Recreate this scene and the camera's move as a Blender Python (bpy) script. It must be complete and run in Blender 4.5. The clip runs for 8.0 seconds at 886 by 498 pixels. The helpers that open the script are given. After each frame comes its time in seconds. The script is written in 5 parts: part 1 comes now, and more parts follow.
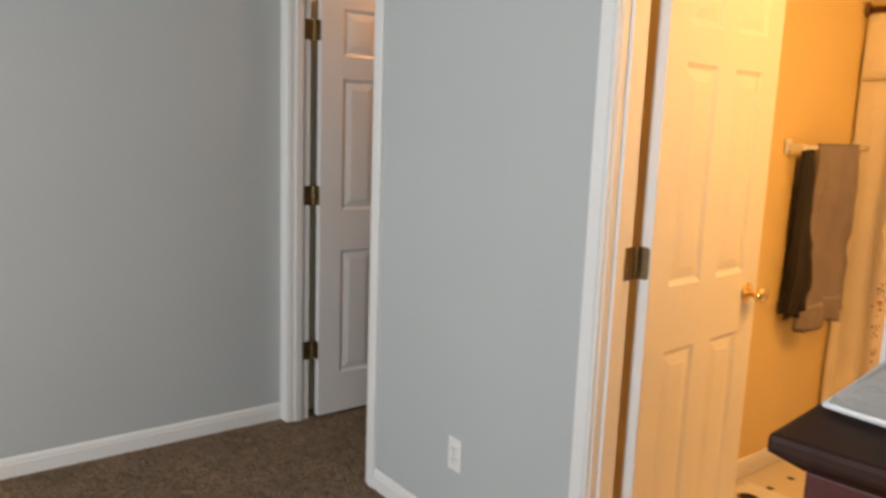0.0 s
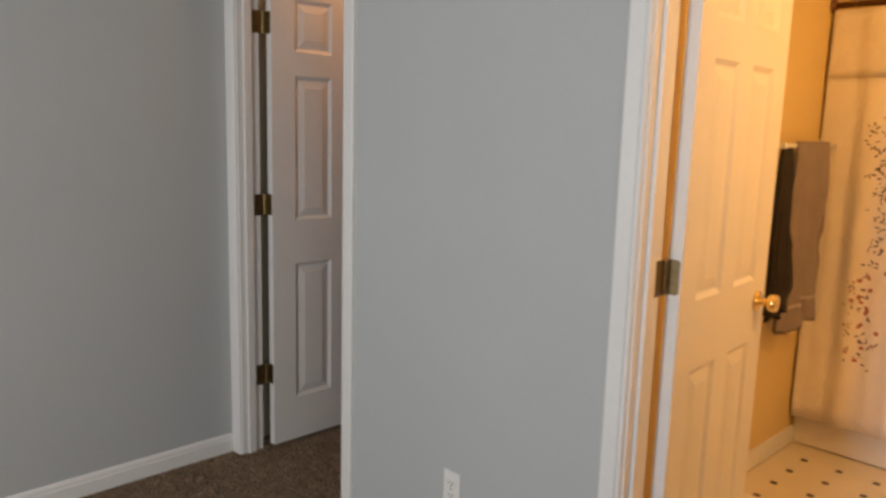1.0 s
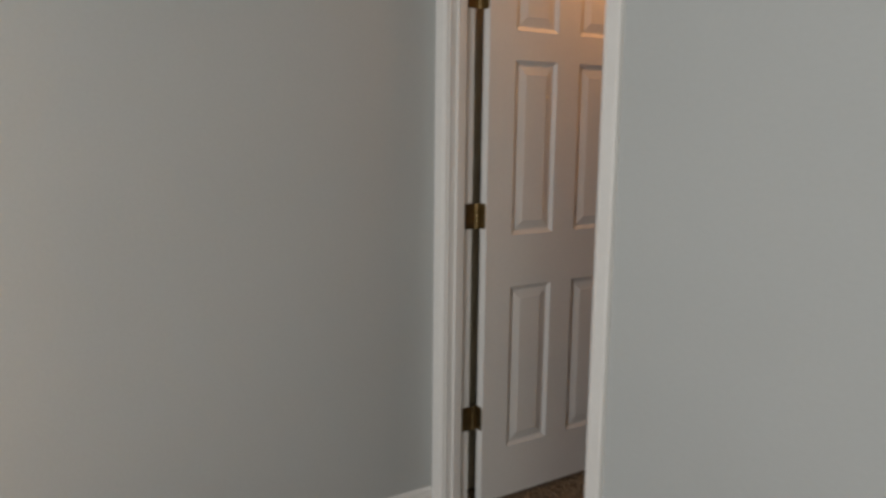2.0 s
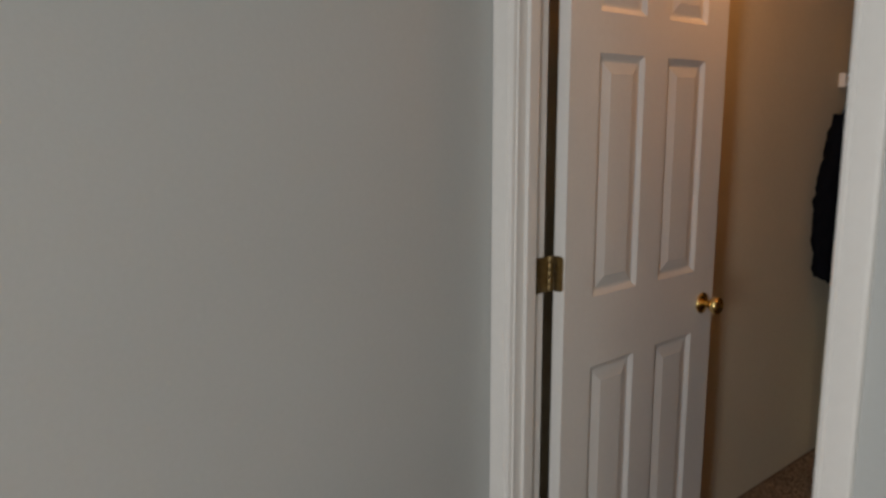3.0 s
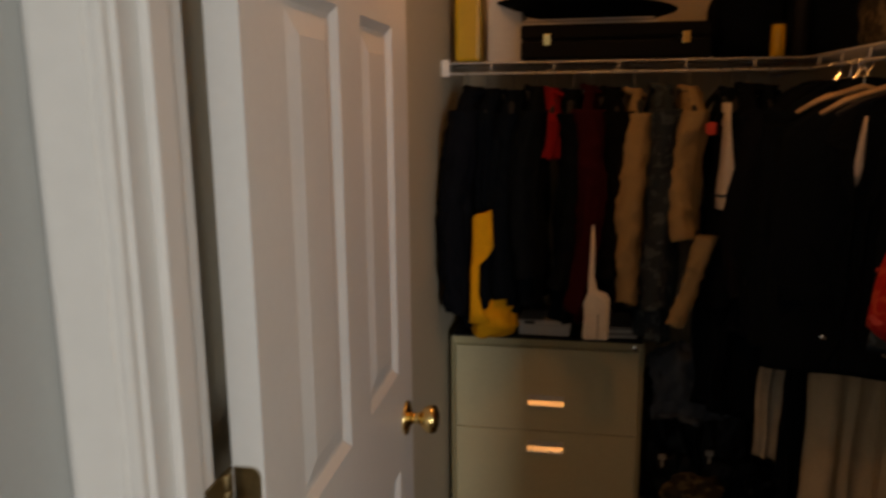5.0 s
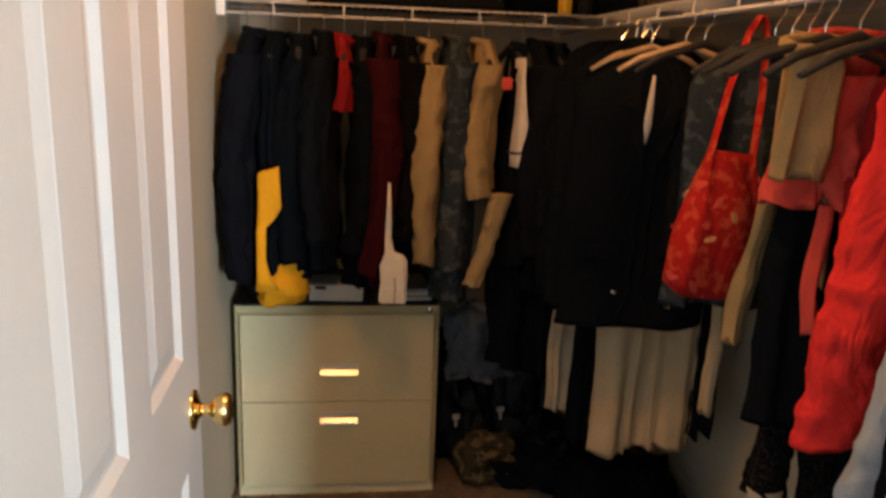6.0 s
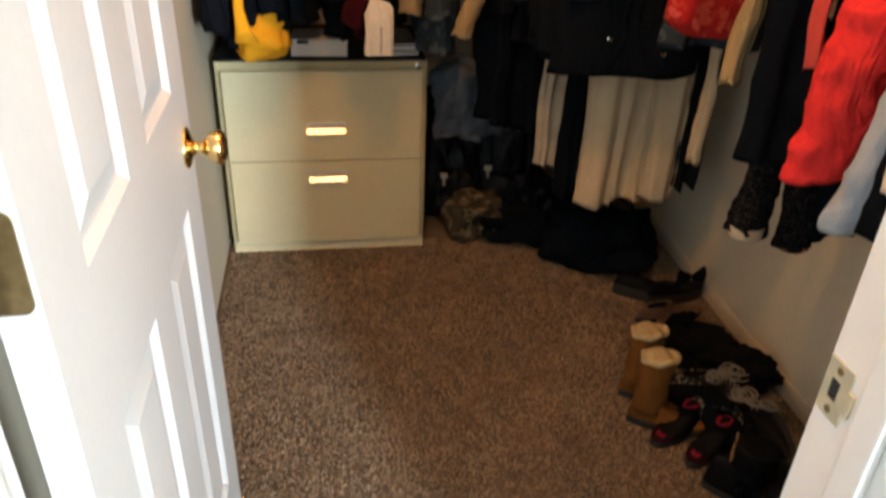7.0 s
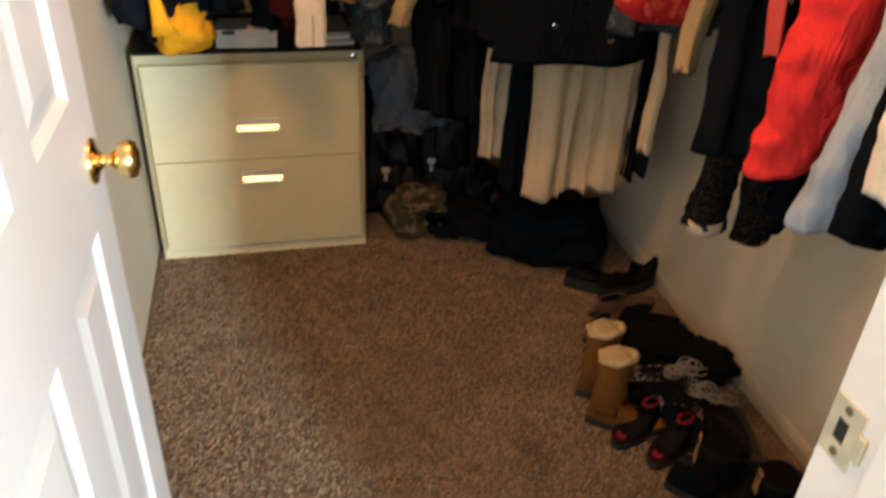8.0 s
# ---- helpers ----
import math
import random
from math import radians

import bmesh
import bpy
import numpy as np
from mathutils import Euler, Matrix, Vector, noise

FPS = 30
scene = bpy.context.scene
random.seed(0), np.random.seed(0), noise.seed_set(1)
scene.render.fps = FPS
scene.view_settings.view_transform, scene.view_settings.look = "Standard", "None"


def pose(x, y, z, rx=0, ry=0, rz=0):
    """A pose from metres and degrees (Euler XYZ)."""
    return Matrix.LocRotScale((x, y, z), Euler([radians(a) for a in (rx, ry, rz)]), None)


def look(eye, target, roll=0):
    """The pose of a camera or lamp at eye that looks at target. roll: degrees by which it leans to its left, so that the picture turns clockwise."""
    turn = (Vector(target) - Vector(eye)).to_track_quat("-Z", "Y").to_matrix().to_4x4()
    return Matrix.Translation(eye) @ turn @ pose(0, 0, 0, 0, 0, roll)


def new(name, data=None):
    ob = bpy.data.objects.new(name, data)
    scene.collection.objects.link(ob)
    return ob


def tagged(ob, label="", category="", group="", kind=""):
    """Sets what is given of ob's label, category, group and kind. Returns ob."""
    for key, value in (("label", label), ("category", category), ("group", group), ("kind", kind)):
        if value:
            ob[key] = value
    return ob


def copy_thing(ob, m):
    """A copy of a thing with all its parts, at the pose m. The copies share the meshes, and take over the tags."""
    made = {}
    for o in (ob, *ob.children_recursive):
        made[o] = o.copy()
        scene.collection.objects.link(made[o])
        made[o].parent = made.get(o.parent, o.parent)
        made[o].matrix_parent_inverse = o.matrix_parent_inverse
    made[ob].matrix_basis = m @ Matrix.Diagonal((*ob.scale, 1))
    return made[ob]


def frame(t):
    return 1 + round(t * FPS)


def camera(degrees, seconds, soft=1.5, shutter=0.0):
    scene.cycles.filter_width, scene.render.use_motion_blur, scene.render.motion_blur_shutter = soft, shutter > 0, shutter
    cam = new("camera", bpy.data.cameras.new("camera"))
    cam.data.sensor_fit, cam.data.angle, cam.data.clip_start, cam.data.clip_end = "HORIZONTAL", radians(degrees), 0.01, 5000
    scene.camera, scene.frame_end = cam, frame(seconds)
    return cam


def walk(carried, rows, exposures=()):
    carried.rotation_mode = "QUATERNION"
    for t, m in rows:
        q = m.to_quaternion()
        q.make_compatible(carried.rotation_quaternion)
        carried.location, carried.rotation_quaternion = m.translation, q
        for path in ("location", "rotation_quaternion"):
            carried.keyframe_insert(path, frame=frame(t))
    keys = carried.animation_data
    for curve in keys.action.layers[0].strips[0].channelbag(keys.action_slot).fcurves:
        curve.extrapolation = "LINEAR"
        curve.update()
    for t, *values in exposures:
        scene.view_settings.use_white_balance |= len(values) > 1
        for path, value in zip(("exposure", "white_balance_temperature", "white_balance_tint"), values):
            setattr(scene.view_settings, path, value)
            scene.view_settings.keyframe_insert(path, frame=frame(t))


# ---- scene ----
cam = camera(60.5, 8.0, soft=2.8, shutter=0.35)
PATH = [
    (0, (3.239, -1.517, 1.44), (1.667, -0.326, 1.112), 2.1),
    (0.5, (3.133, -1.482, 1.43), (1.686, -0.149, 1.068), 3.2),
    (1, (2.883, -1.562, 1.448), (1.469, -0.186, 1.119), 1.6),
    (1.5, (2.653, -1.475, 1.405), (1.091, -0.275, 1.059), 0.5),
    (2, (2.227, -1.41, 1.405), (0.569, -0.341, 1.078), 0.6),
    (2.2, (2.051, -1.389, 1.409), (0.382, -0.336, 1.083), 0.6),
    (3.3, (1.053, -1.219, 1.484), (-0.331, 0.179, 1.121), -0.3),
    (3.5, (0.927, -1.164, 1.48), (-0.389, 0.295, 1.105), -0.4),
    (4, (0.67, -1.025, 1.489), (-0.315, 0.667, 1.078), -2.9),
    (4.5, (0.519, -0.789, 1.477), (-0.157, 1.051, 1.079), -1.6),
    (5, (0.419, -0.546, 1.497), (0.072, 1.387, 1.119), -0.5),
    (5.2, (0.383, -0.487, 1.495), (0.212, 1.473, 1.136), -0.5),
    (6.3, (0.339, -0.377, 1.45), (0.625, 1.503, 0.831), 2.8),
    (6.5, (0.325, -0.377, 1.443), (0.618, 1.452, 0.688), 2.8),
    (7, (0.33, -0.383, 1.387), (0.616, 1.324, 0.384), 2.4),
    (7.5, (0.321, -0.361, 1.349), (0.624, 1.277, 0.243), 1.9),
    (8, (0.345, -0.266, 1.369), (0.774, 1.392, 0.337), 2.8),
]
EXPOSURES = [(0, -0.33, 6600, 12), (0.6, -0.5, 6750, 14), (1.2, -0.70, 6750, 14), (2.0, -0.70, 6900, 12), (3.4, -0.75, 6850, 12), (4.0, -0.8, 6800, 13), (4.5, -0.78, 7200, 14), (5.2, -0.4, 7250, 10), (5.8, 0.7, 6500, 7), (6.3, 1.37, 5950, 4), (7, 1.72, 5950, 3), (8, 1.97, 5900, 2)]
walk(cam, [(t, look(eye, target, roll)) for t, eye, target, roll in PATH], EXPOSURES)

# ---- world and large lights ----
world = bpy.data.worlds.new("world")
scene.world = world
world.use_nodes = True
_bg = world.node_tree.nodes["Background"]
_sky = world.node_tree.nodes.new("ShaderNodeTexSky")
_sky.sky_type = "NISHITA"
_sky.sun_disc = False
_sky.sun_elevation, _sky.sun_rotation = radians(32), radians(150)
world.node_tree.links.new(_sky.outputs[0], _bg.inputs[0])
_bg.inputs[1].default_value = 0.1


def area_lamp(name, place, target, wide, high, watts, colour):
    data = bpy.data.lights.new(name, "AREA")
    data.shape, data.size, data.size_y = "RECTANGLE", wide, high
    data.energy, data.color = watts, colour
    ob = new(name, data)
    ob.matrix_world = look(place, target)
    return ob


def bulb(name, place, watts, colour, radius):
    data = bpy.data.lights.new(name, "POINT")
    data.energy, data.color, data.shadow_soft_size = watts, colour, radius
    ob = new(name, data)
    ob.location = place
    return ob


DAY_S, FILL_E = (0.90, 0.948, 1.0), (0.96, 1.0, 0.89)
area_lamp("south_window_daylight", (2.13, -4.18, 1.5), (1.9, 0, 1.2), 0.52, 1.3, 118, DAY_S)
# East lamp is an added fill for the west wall; no window known there.
area_lamp("east_fill_lamp", (4.58, -2.1, 1.5), (0.0, -2.0, 1.3), 1.2, 1.3, 16.5, FILL_E)
bulb("bathroom_bulb", (3.10, 0.74, 2.22), 62, (1.0, 0.58, 0.205), 0.08)
bulb("closet_bulb", (0.36, 0.78, 2.26), 11.0, (1.0, 0.445, 0.145), 0.05)


# ---- materials ----
def material(name, colour, rough=0.6, metal=0.0, vary=0.08, scale=6.0, fine=60.0, bump=0.1, bump_scale=None, island=False, piece=False,
             second=None, mix_scale=None, spec=0.5, sheen=0.0, wrinkle=0.0):
    """Two scales of variation in colour and a fine relief."""
    m = bpy.data.materials.new(name)
    m.use_nodes = True
    nt = m.node_tree
    N, L = nt.nodes, nt.links
    bsdf = N["Principled BSDF"]
    co = N.new("ShaderNodeTexCoord")
    big, small = N.new("ShaderNodeTexNoise"), N.new("ShaderNodeTexNoise")
    big.inputs["Scale"].default_value, small.inputs["Scale"].default_value = scale, fine
    big.inputs["Detail"].default_value, small.inputs["Detail"].default_value = 4, 6
    L.new(co.outputs["Object"], big.inputs["Vector"])
    L.new(co.outputs["Object"], small.inputs["Vector"])
    add = N.new("ShaderNodeMath")
    add.operation = "ADD"
    L.new(big.outputs["Fac"], add.inputs[0])
    L.new(small.outputs["Fac"], add.inputs[1])
    ramp = N.new("ShaderNodeMapRange")
    ramp.inputs["From Min"].default_value, ramp.inputs["From Max"].default_value = 0.6, 1.4
    ramp.inputs["To Min"].default_value, ramp.inputs["To Max"].default_value = 1 - vary, 1 + vary
    L.new(add.outputs[0], ramp.inputs["Value"])
    last = ramp.outputs[0]
    if island or piece:
        info = N.new("ShaderNodeNewGeometry" if island else "ShaderNodeObjectInfo")
        more = N.new("ShaderNodeMapRange")
        more.inputs["To Min"].default_value, more.inputs["To Max"].default_value = 0.86 if island else 0.9, 1.14 if island else 1.1
        L.new(info.outputs["Random Per Island" if island else "Random"], more.inputs["Value"])
        mul = N.new("ShaderNodeMath")
        mul.operation = "MULTIPLY"
        L.new(last, mul.inputs[0])
        L.new(more.outputs[0], mul.inputs[1])
        last = mul.outputs[0]
    tint = N.new("ShaderNodeVectorMath")
    tint.operation = "SCALE"
    L.new(last, tint.inputs["Scale"])
    if second:
        spots = N.new("ShaderNodeTexNoise")
        spots.inputs["Scale"].default_value = mix_scale
        spots.inputs["Detail"].default_value = 3
        L.new(co.outputs["Object"], spots.inputs["Vector"])
        edge = N.new("ShaderNodeMapRange")
        edge.inputs["From Min"].default_value, edge.inputs["From Max"].default_value = 0.52, 0.58
        L.new(spots.outputs["Fac"], edge.inputs["Value"])
        mix = N.new("ShaderNodeMix")
        mix.data_type = "RGBA"
        L.new(edge.outputs[0], mix.inputs["Factor"])
        mix.inputs["A"].default_value, mix.inputs["B"].default_value = (*colour, 1), (*second, 1)
        L.new(mix.outputs["Result"], tint.inputs[0])
    else:
        tint.inputs[0].default_value = colour
    L.new(tint.outputs[0], bsdf.inputs["Base Color"])
    rr = N.new("ShaderNodeMapRange")
    rr.inputs["From Min"].default_value, rr.inputs["From Max"].default_value = 0.3, 0.7
    rr.inputs["To Min"].default_value, rr.inputs["To Max"].default_value = max(0.02, rough - 0.06), min(1.0, rough + 0.06)
    L.new(big.outputs["Fac"], rr.inputs["Value"])
    L.new(rr.outputs[0], bsdf.inputs["Roughness"])
    bsdf.inputs["Metallic"].default_value = metal
    bsdf.inputs["Specular IOR Level"].default_value = spec
    if sheen:
        bsdf.inputs["Sheen Weight"].default_value = sheen
    if bump:
        rel = N.new("ShaderNodeTexNoise")
        rel.inputs["Scale"].default_value = bump_scale or fine
        rel.inputs["Detail"].default_value = 4
        L.new(co.outputs["Object"], rel.inputs["Vector"])
        b = N.new("ShaderNodeBump")
        b.inputs["Strength"].default_value, b.inputs["Distance"].default_value = bump, 0.004
        L.new(rel.outputs["Fac"], b.inputs["Height"])
        L.new(b.outputs[0], bsdf.inputs["Normal"])
        if wrinkle:
            fold = N.new("ShaderNodeTexNoise")
            fold.inputs["Scale"].default_value, fold.inputs["Detail"].default_value = 11.0, 2.5
            fold.inputs["Distortion"].default_value = 1.6
            stretch = N.new("ShaderNodeMapping")
            stretch.inputs["Rotation"].default_value = (0.3, 0.5, 0.4)
            stretch.inputs["Scale"].default_value = (1.0, 1.0, 0.55)
            L.new(co.outputs["Object"], stretch.inputs["Vector"])
            L.new(stretch.outputs[0], fold.inputs["Vector"])
            away = N.new("ShaderNodeMath")
            away.operation = "SUBTRACT"
            away.inputs[1].default_value = 0.5
            L.new(fold.outputs["Fac"], away.inputs[0])
            ridge = N.new("ShaderNodeMath")
            ridge.operation = "ABSOLUTE"
            L.new(away.outputs[0], ridge.inputs[0])
            b2 = N.new("ShaderNodeBump")
            b2.inputs["Strength"].default_value, b2.inputs["Distance"].default_value = wrinkle, 0.09
            L.new(ridge.outputs[0], b2.inputs["Height"])
            L.new(b2.outputs[0], b.inputs["Normal"])
    return m


def cloth(name, colour, fine=220.0, **kw):
    kw.setdefault("vary", 0.14)
    kw.setdefault("spec", 0.04 if max(colour) < 0.03 else 0.1)
    kw.setdefault("bump", 0.25)
    kw.setdefault("wrinkle", 0.2)
    return material(name, colour, rough=0.9, scale=9, fine=fine, **kw)


def glass_material():
    m = bpy.data.materials.new("window_glass")
    m.use_nodes = True
    b = m.node_tree.nodes["Principled BSDF"]
    b.inputs["Transmission Weight"].default_value, b.inputs["Roughness"].default_value = 1.0, 0.0
    return m


PAINT_BLUE = material("blue_grey_wall_paint", (0.458, 0.473, 0.464), rough=0.75, vary=0.03, scale=2.2, fine=90, bump=0.12, bump_scale=160)
# Closet walls: warm bounced light is put into this lighter, yellower grey.
PAINT_BOUNCE = material("closet_paint_with_warm_bounce", (0.61, 0.545, 0.415), rough=0.8, vary=0.05, scale=2.6, fine=70, bump=0.12, bump_scale=150)
PAINT_YELLOW = material("yellow_bathroom_paint", (0.72, 0.55, 0.25), rough=0.7, vary=0.04, scale=3, fine=80, bump=0.12, bump_scale=140)
CEILING_WHITE = material("ceiling_white", (0.78, 0.78, 0.76), rough=0.9, vary=0.03, bump=0.3, bump_scale=90)
TRIM = material("white_trim_paint", (0.76, 0.74, 0.71), rough=0.42, vary=0.03, scale=4, fine=50, bump=0.05, bump_scale=70)
# Darker, yellower than TRIM; only the closet baseboard uses it.
TRIM_CLOSET = material("beige_trim_paint", (0.50, 0.44, 0.33), rough=0.5, vary=0.12, scale=7, fine=40, bump=0.06)
DOOR_WHITE = material("white_door_paint", (0.745, 0.73, 0.705), rough=0.45, vary=0.03, scale=5, fine=70, bump=0.06, bump_scale=120)
CARPET = material("brown_carpet", (0.152, 0.110, 0.075), rough=1.0, vary=0.36, scale=7, fine=140, bump=0.9, bump_scale=170, spec=0.1)
PILE = material("brown_carpet_pile", (0.282, 0.199, 0.129), rough=1.0, vary=0.30, scale=5, fine=22, bump=0, island=True, spec=0.1)
BRASS = material("polished_brass", (0.83, 0.62, 0.26), rough=0.16, metal=1.0, vary=0.06, scale=30, bump=0.03)
OLD_BRASS = material("dull_brass_hinge", (0.27, 0.20, 0.10), rough=0.4, metal=1.0, vary=0.25, scale=40, fine=140, bump=0.08)
PLATE_METAL = material("nickel_strike_plate", (0.86, 0.78, 0.55), rough=0.42, metal=1.0, vary=0.1, scale=40, bump=0.05)
PULL_METAL = material("brushed_pull_metal", (0.80, 0.77, 0.70), rough=0.38, metal=0.6, vary=0.06, bump=0.03)
LIP_METAL = material("worn_chrome", (0.74, 0.69, 0.60), rough=0.30, metal=1.0, vary=0.06, bump=0.03)
CHROME = material("chrome", (0.75, 0.73, 0.70), rough=0.12, metal=1.0, vary=0.04, bump=0.02)
PLASTIC = material("ivory_white_plastic", (0.78, 0.76, 0.72), rough=0.35, vary=0.02, bump=0)
DARK_HOLE = material("dark_slot", (0.015, 0.013, 0.012), rough=0.8, vary=0.1, bump=0)
VINYL = material("cream_vinyl_floor", (0.74, 0.66, 0.52), rough=0.35, vary=0.06, scale=9, fine=120, bump=0.05)
DOT_DARK = material("dark_vinyl_square", (0.06, 0.045, 0.035), rough=0.35, vary=0.2, scale=30, piece=True, bump=0.05)
TUB_WHITE = material("white_tub_enamel", (0.78, 0.74, 0.68), rough=0.2, vary=0.03, bump=0.02)
CURTAIN = cloth("white_curtain_fabric", (0.82, 0.75, 0.66), vary=0.06, wrinkle=0.15)
PRINT_DARK = cloth("dark_floral_print", (0.13, 0.09, 0.08))
PRINT_RED = cloth("pink_floral_print", (0.45, 0.17, 0.12))
ROD_BROWN = material("brown_rod", (0.16, 0.07, 0.03), rough=0.4, vary=0.2, scale=20, bump=0.05)
TOWEL = cloth("taupe_towel", (0.255, 0.212, 0.20), fine=300, bump=0.6)
TOWEL_BAND = cloth("taupe_towel_band", (0.38, 0.325, 0.30), fine=300)
TOWEL_DARK = cloth("dark_grey_towel", (0.045, 0.04, 0.04), fine=300, bump=0.6)
SCALE_WHITE = material("cream_scale_enamel", (0.84, 0.82, 0.77), rough=0.3, vary=0.05, scale=14, bump=0.04)
DRESSER_WOOD = material("dark_cherry_wood", (0.060, 0.016, 0.013), spec=0.2, rough=0.5, vary=0.3, scale=8, fine=50, bump=0.06)
DRESSER_TOP = material("dark_espresso_wood", (0.030, 0.0125, 0.0085), spec=0.12, rough=0.55, vary=0.3, scale=8, fine=50, bump=0.06)
CLOTH_WHITE = cloth("white_runner_fabric", (0.60, 0.59, 0.58), vary=0.05, bump=0.5, wrinkle=0.12)
HEM_WHITE = cloth("white_hem_fabric", (0.70, 0.69, 0.68), vary=0.05)
CABINET = material("putty_beige_steel", (0.60, 0.535, 0.33), rough=0.45, vary=0.05, scale=6, fine=60, bump=0.06, bump_scale=200)
CARD_WHITE = material("white_card", (0.68, 0.66, 0.62), rough=0.7, vary=0.06, scale=14, bump=0.05)
CARD_GREY = material("grey_card", (0.34, 0.31, 0.28), rough=0.7, vary=0.1, scale=14, bump=0.05)
BLACK_MAT = material("black_vinyl", (0.010, 0.010, 0.011), spec=0.15, rough=0.6, vary=0.3, scale=20, bump=0.2)
WIRE_WHITE = material("white_coated_wire", (0.66, 0.65, 0.63), rough=0.4, vary=0.05, bump=0)
HANGER_WOOD = material("pale_hanger_wood", (0.50, 0.34, 0.19), rough=0.5, vary=0.2, scale=18, bump=0.08)
YELLOW_BOX = material("yellow_plastic", (0.56, 0.34, 0.008), rough=0.4, vary=0.08, bump=0.04)
SUEDE = cloth("tan_suede", (0.155, 0.062, 0.013), vary=0.25, bump=0.4)
FLEECE = cloth("cream_fleece", (0.42, 0.33, 0.18), bump=1.0, fine=120, vary=0.3)
RUBBER = material("dark_rubber", (0.013, 0.012, 0.011), rough=0.7, vary=0.2, bump=0.15)
LEATHER = material("black_leather", (0.0034, 0.0038, 0.0045), spec=0.09, rough=0.55, vary=0.3, scale=20, bump=0.25, bump_scale=120)
BROWN_LEATHER = material("brown_leather", (0.10, 0.055, 0.03), rough=0.5, vary=0.3, scale=20, bump=0.2)
NYLON = material("black_nylon", (0.0030, 0.0036, 0.0050), spec=0.16, rough=0.46, vary=0.3, scale=20, bump=0.3, bump_scale=90, wrinkle=0.25)
BUCKLE = material("pale_buckle_plastic", (0.36, 0.34, 0.30), rough=0.35, vary=0.1, bump=0.02)
BROWN_LEATHER_PALE = material("tan_leather", (0.30, 0.16, 0.06), rough=0.5, vary=0.25, scale=20, bump=0.15)
GREY_MESH = cloth("grey_speckled_knit", (0.022, 0.021, 0.021), second=(0.20, 0.185, 0.16), mix_scale=110)
RED_TRIM = cloth("red_pink_trim", (0.17, 0.008, 0.022))
LACE_WHITE = cloth("pale_lace", (0.20, 0.19, 0.165))

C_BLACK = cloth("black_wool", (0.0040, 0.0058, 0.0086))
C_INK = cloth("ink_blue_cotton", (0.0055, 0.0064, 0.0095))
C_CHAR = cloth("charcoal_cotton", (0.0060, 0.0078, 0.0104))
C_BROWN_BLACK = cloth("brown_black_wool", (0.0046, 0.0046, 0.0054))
C_MAROON = cloth("maroon_cotton", (0.032, 0.0026, 0.0050))
C_RED = cloth("red_nylon", (0.70, 0.036, 0.036), fine=120, wrinkle=0.38)
C_DARKRED = cloth("dark_red_cotton", (0.25, 0.011, 0.015))
C_CORAL = cloth("coral_cotton", (0.55, 0.075, 0.060))
C_TAN = cloth("tan_corduroy", (0.30, 0.215, 0.108))
C_KHAKI = cloth("khaki_twill", (0.50, 0.40, 0.26), wrinkle=0.06)
C_CREAM = cloth("cream_cotton", (0.72, 0.67, 0.58))
C_DENIM = cloth("grey_blue_denim", (0.024, 0.032, 0.040), second=(0.055, 0.070, 0.082), mix_scale=30)
C_PALEBLUE = cloth("pale_blue_chambray", (0.34, 0.41, 0.50))
C_YELLOW = cloth("mustard_yellow_cotton", (0.70, 0.32, 0.011))
C_REDPRINT = cloth("red_printed_cotton", (0.36, 0.014, 0.012), second=(0.48, 0.060, 0.030), mix_scale=38)
C_MOTIF = cloth("cream_print_motif", (0.58, 0.30, 0.13))
C_LACE = cloth("black_sequin_lace", (0.003, 0.0034, 0.0042), second=(0.030, 0.026, 0.023), mix_scale=240)
C_GREY = cloth("grey_blue_fleece", (0.085, 0.10, 0.125))
C_CAMO = cloth("brown_mottled_canvas", (0.05, 0.04, 0.025), second=(0.15, 0.12, 0.07), mix_scale=28)
FLOWERED = cloth("dark_flowered_lining", (0.012, 0.010, 0.010), second=(0.28, 0.10, 0.05), mix_scale=45)
FLUFF = cloth("black_fake_fur", (0.0050, 0.0055, 0.0070), bump=1.0, fine=140, vary=0.3)
LAPEL = cloth("black_lapel_wool", (0.0042, 0.0056, 0.0078), spec=0.12)
C_SHEER = cloth("sheer_ecru_cotton", (0.38, 0.33, 0.25), vary=0.3)
C_WHITE = cloth("off_white_linen", (0.62, 0.57, 0.52))


# ---- mesh helpers ----
def box(bm, x0, x1, y0, y1, z0, z1, bevel=0.0):
    made = bmesh.ops.create_cube(bm, size=1.0)["verts"]
    for v in made:
        v.co = Vector(((x0 + x1) / 2 + v.co.x * (x1 - x0), (y0 + y1) / 2 + v.co.y * (y1 - y0), (z0 + z1) / 2 + v.co.z * (z1 - z0)))
    if bevel:
        edges = list({e for v in made for e in v.link_edges})
        bmesh.ops.bevel(bm, geom=edges, offset=bevel, segments=2, affect="EDGES", profile=0.6)
    return bm


def boxed(*a, **k):
    return box(bmesh.new(), *a, **k)


def skin(bm, rings, close_start=True, close_end=True):
    """Joins rings of points (same count each) into a tube."""
    rows = [[bm.verts.new(p) for p in ring] for ring in rings]
    n = len(rows[0])
    for a, b in zip(rows, rows[1:]):
        for i in range(n):
            bm.faces.new((a[i], a[(i + 1) % n], b[(i + 1) % n], b[i]))
    if close_start:
        bm.faces.new(list(reversed(rows[0])))
    if close_end:
        bm.faces.new(rows[-1])
    return bm


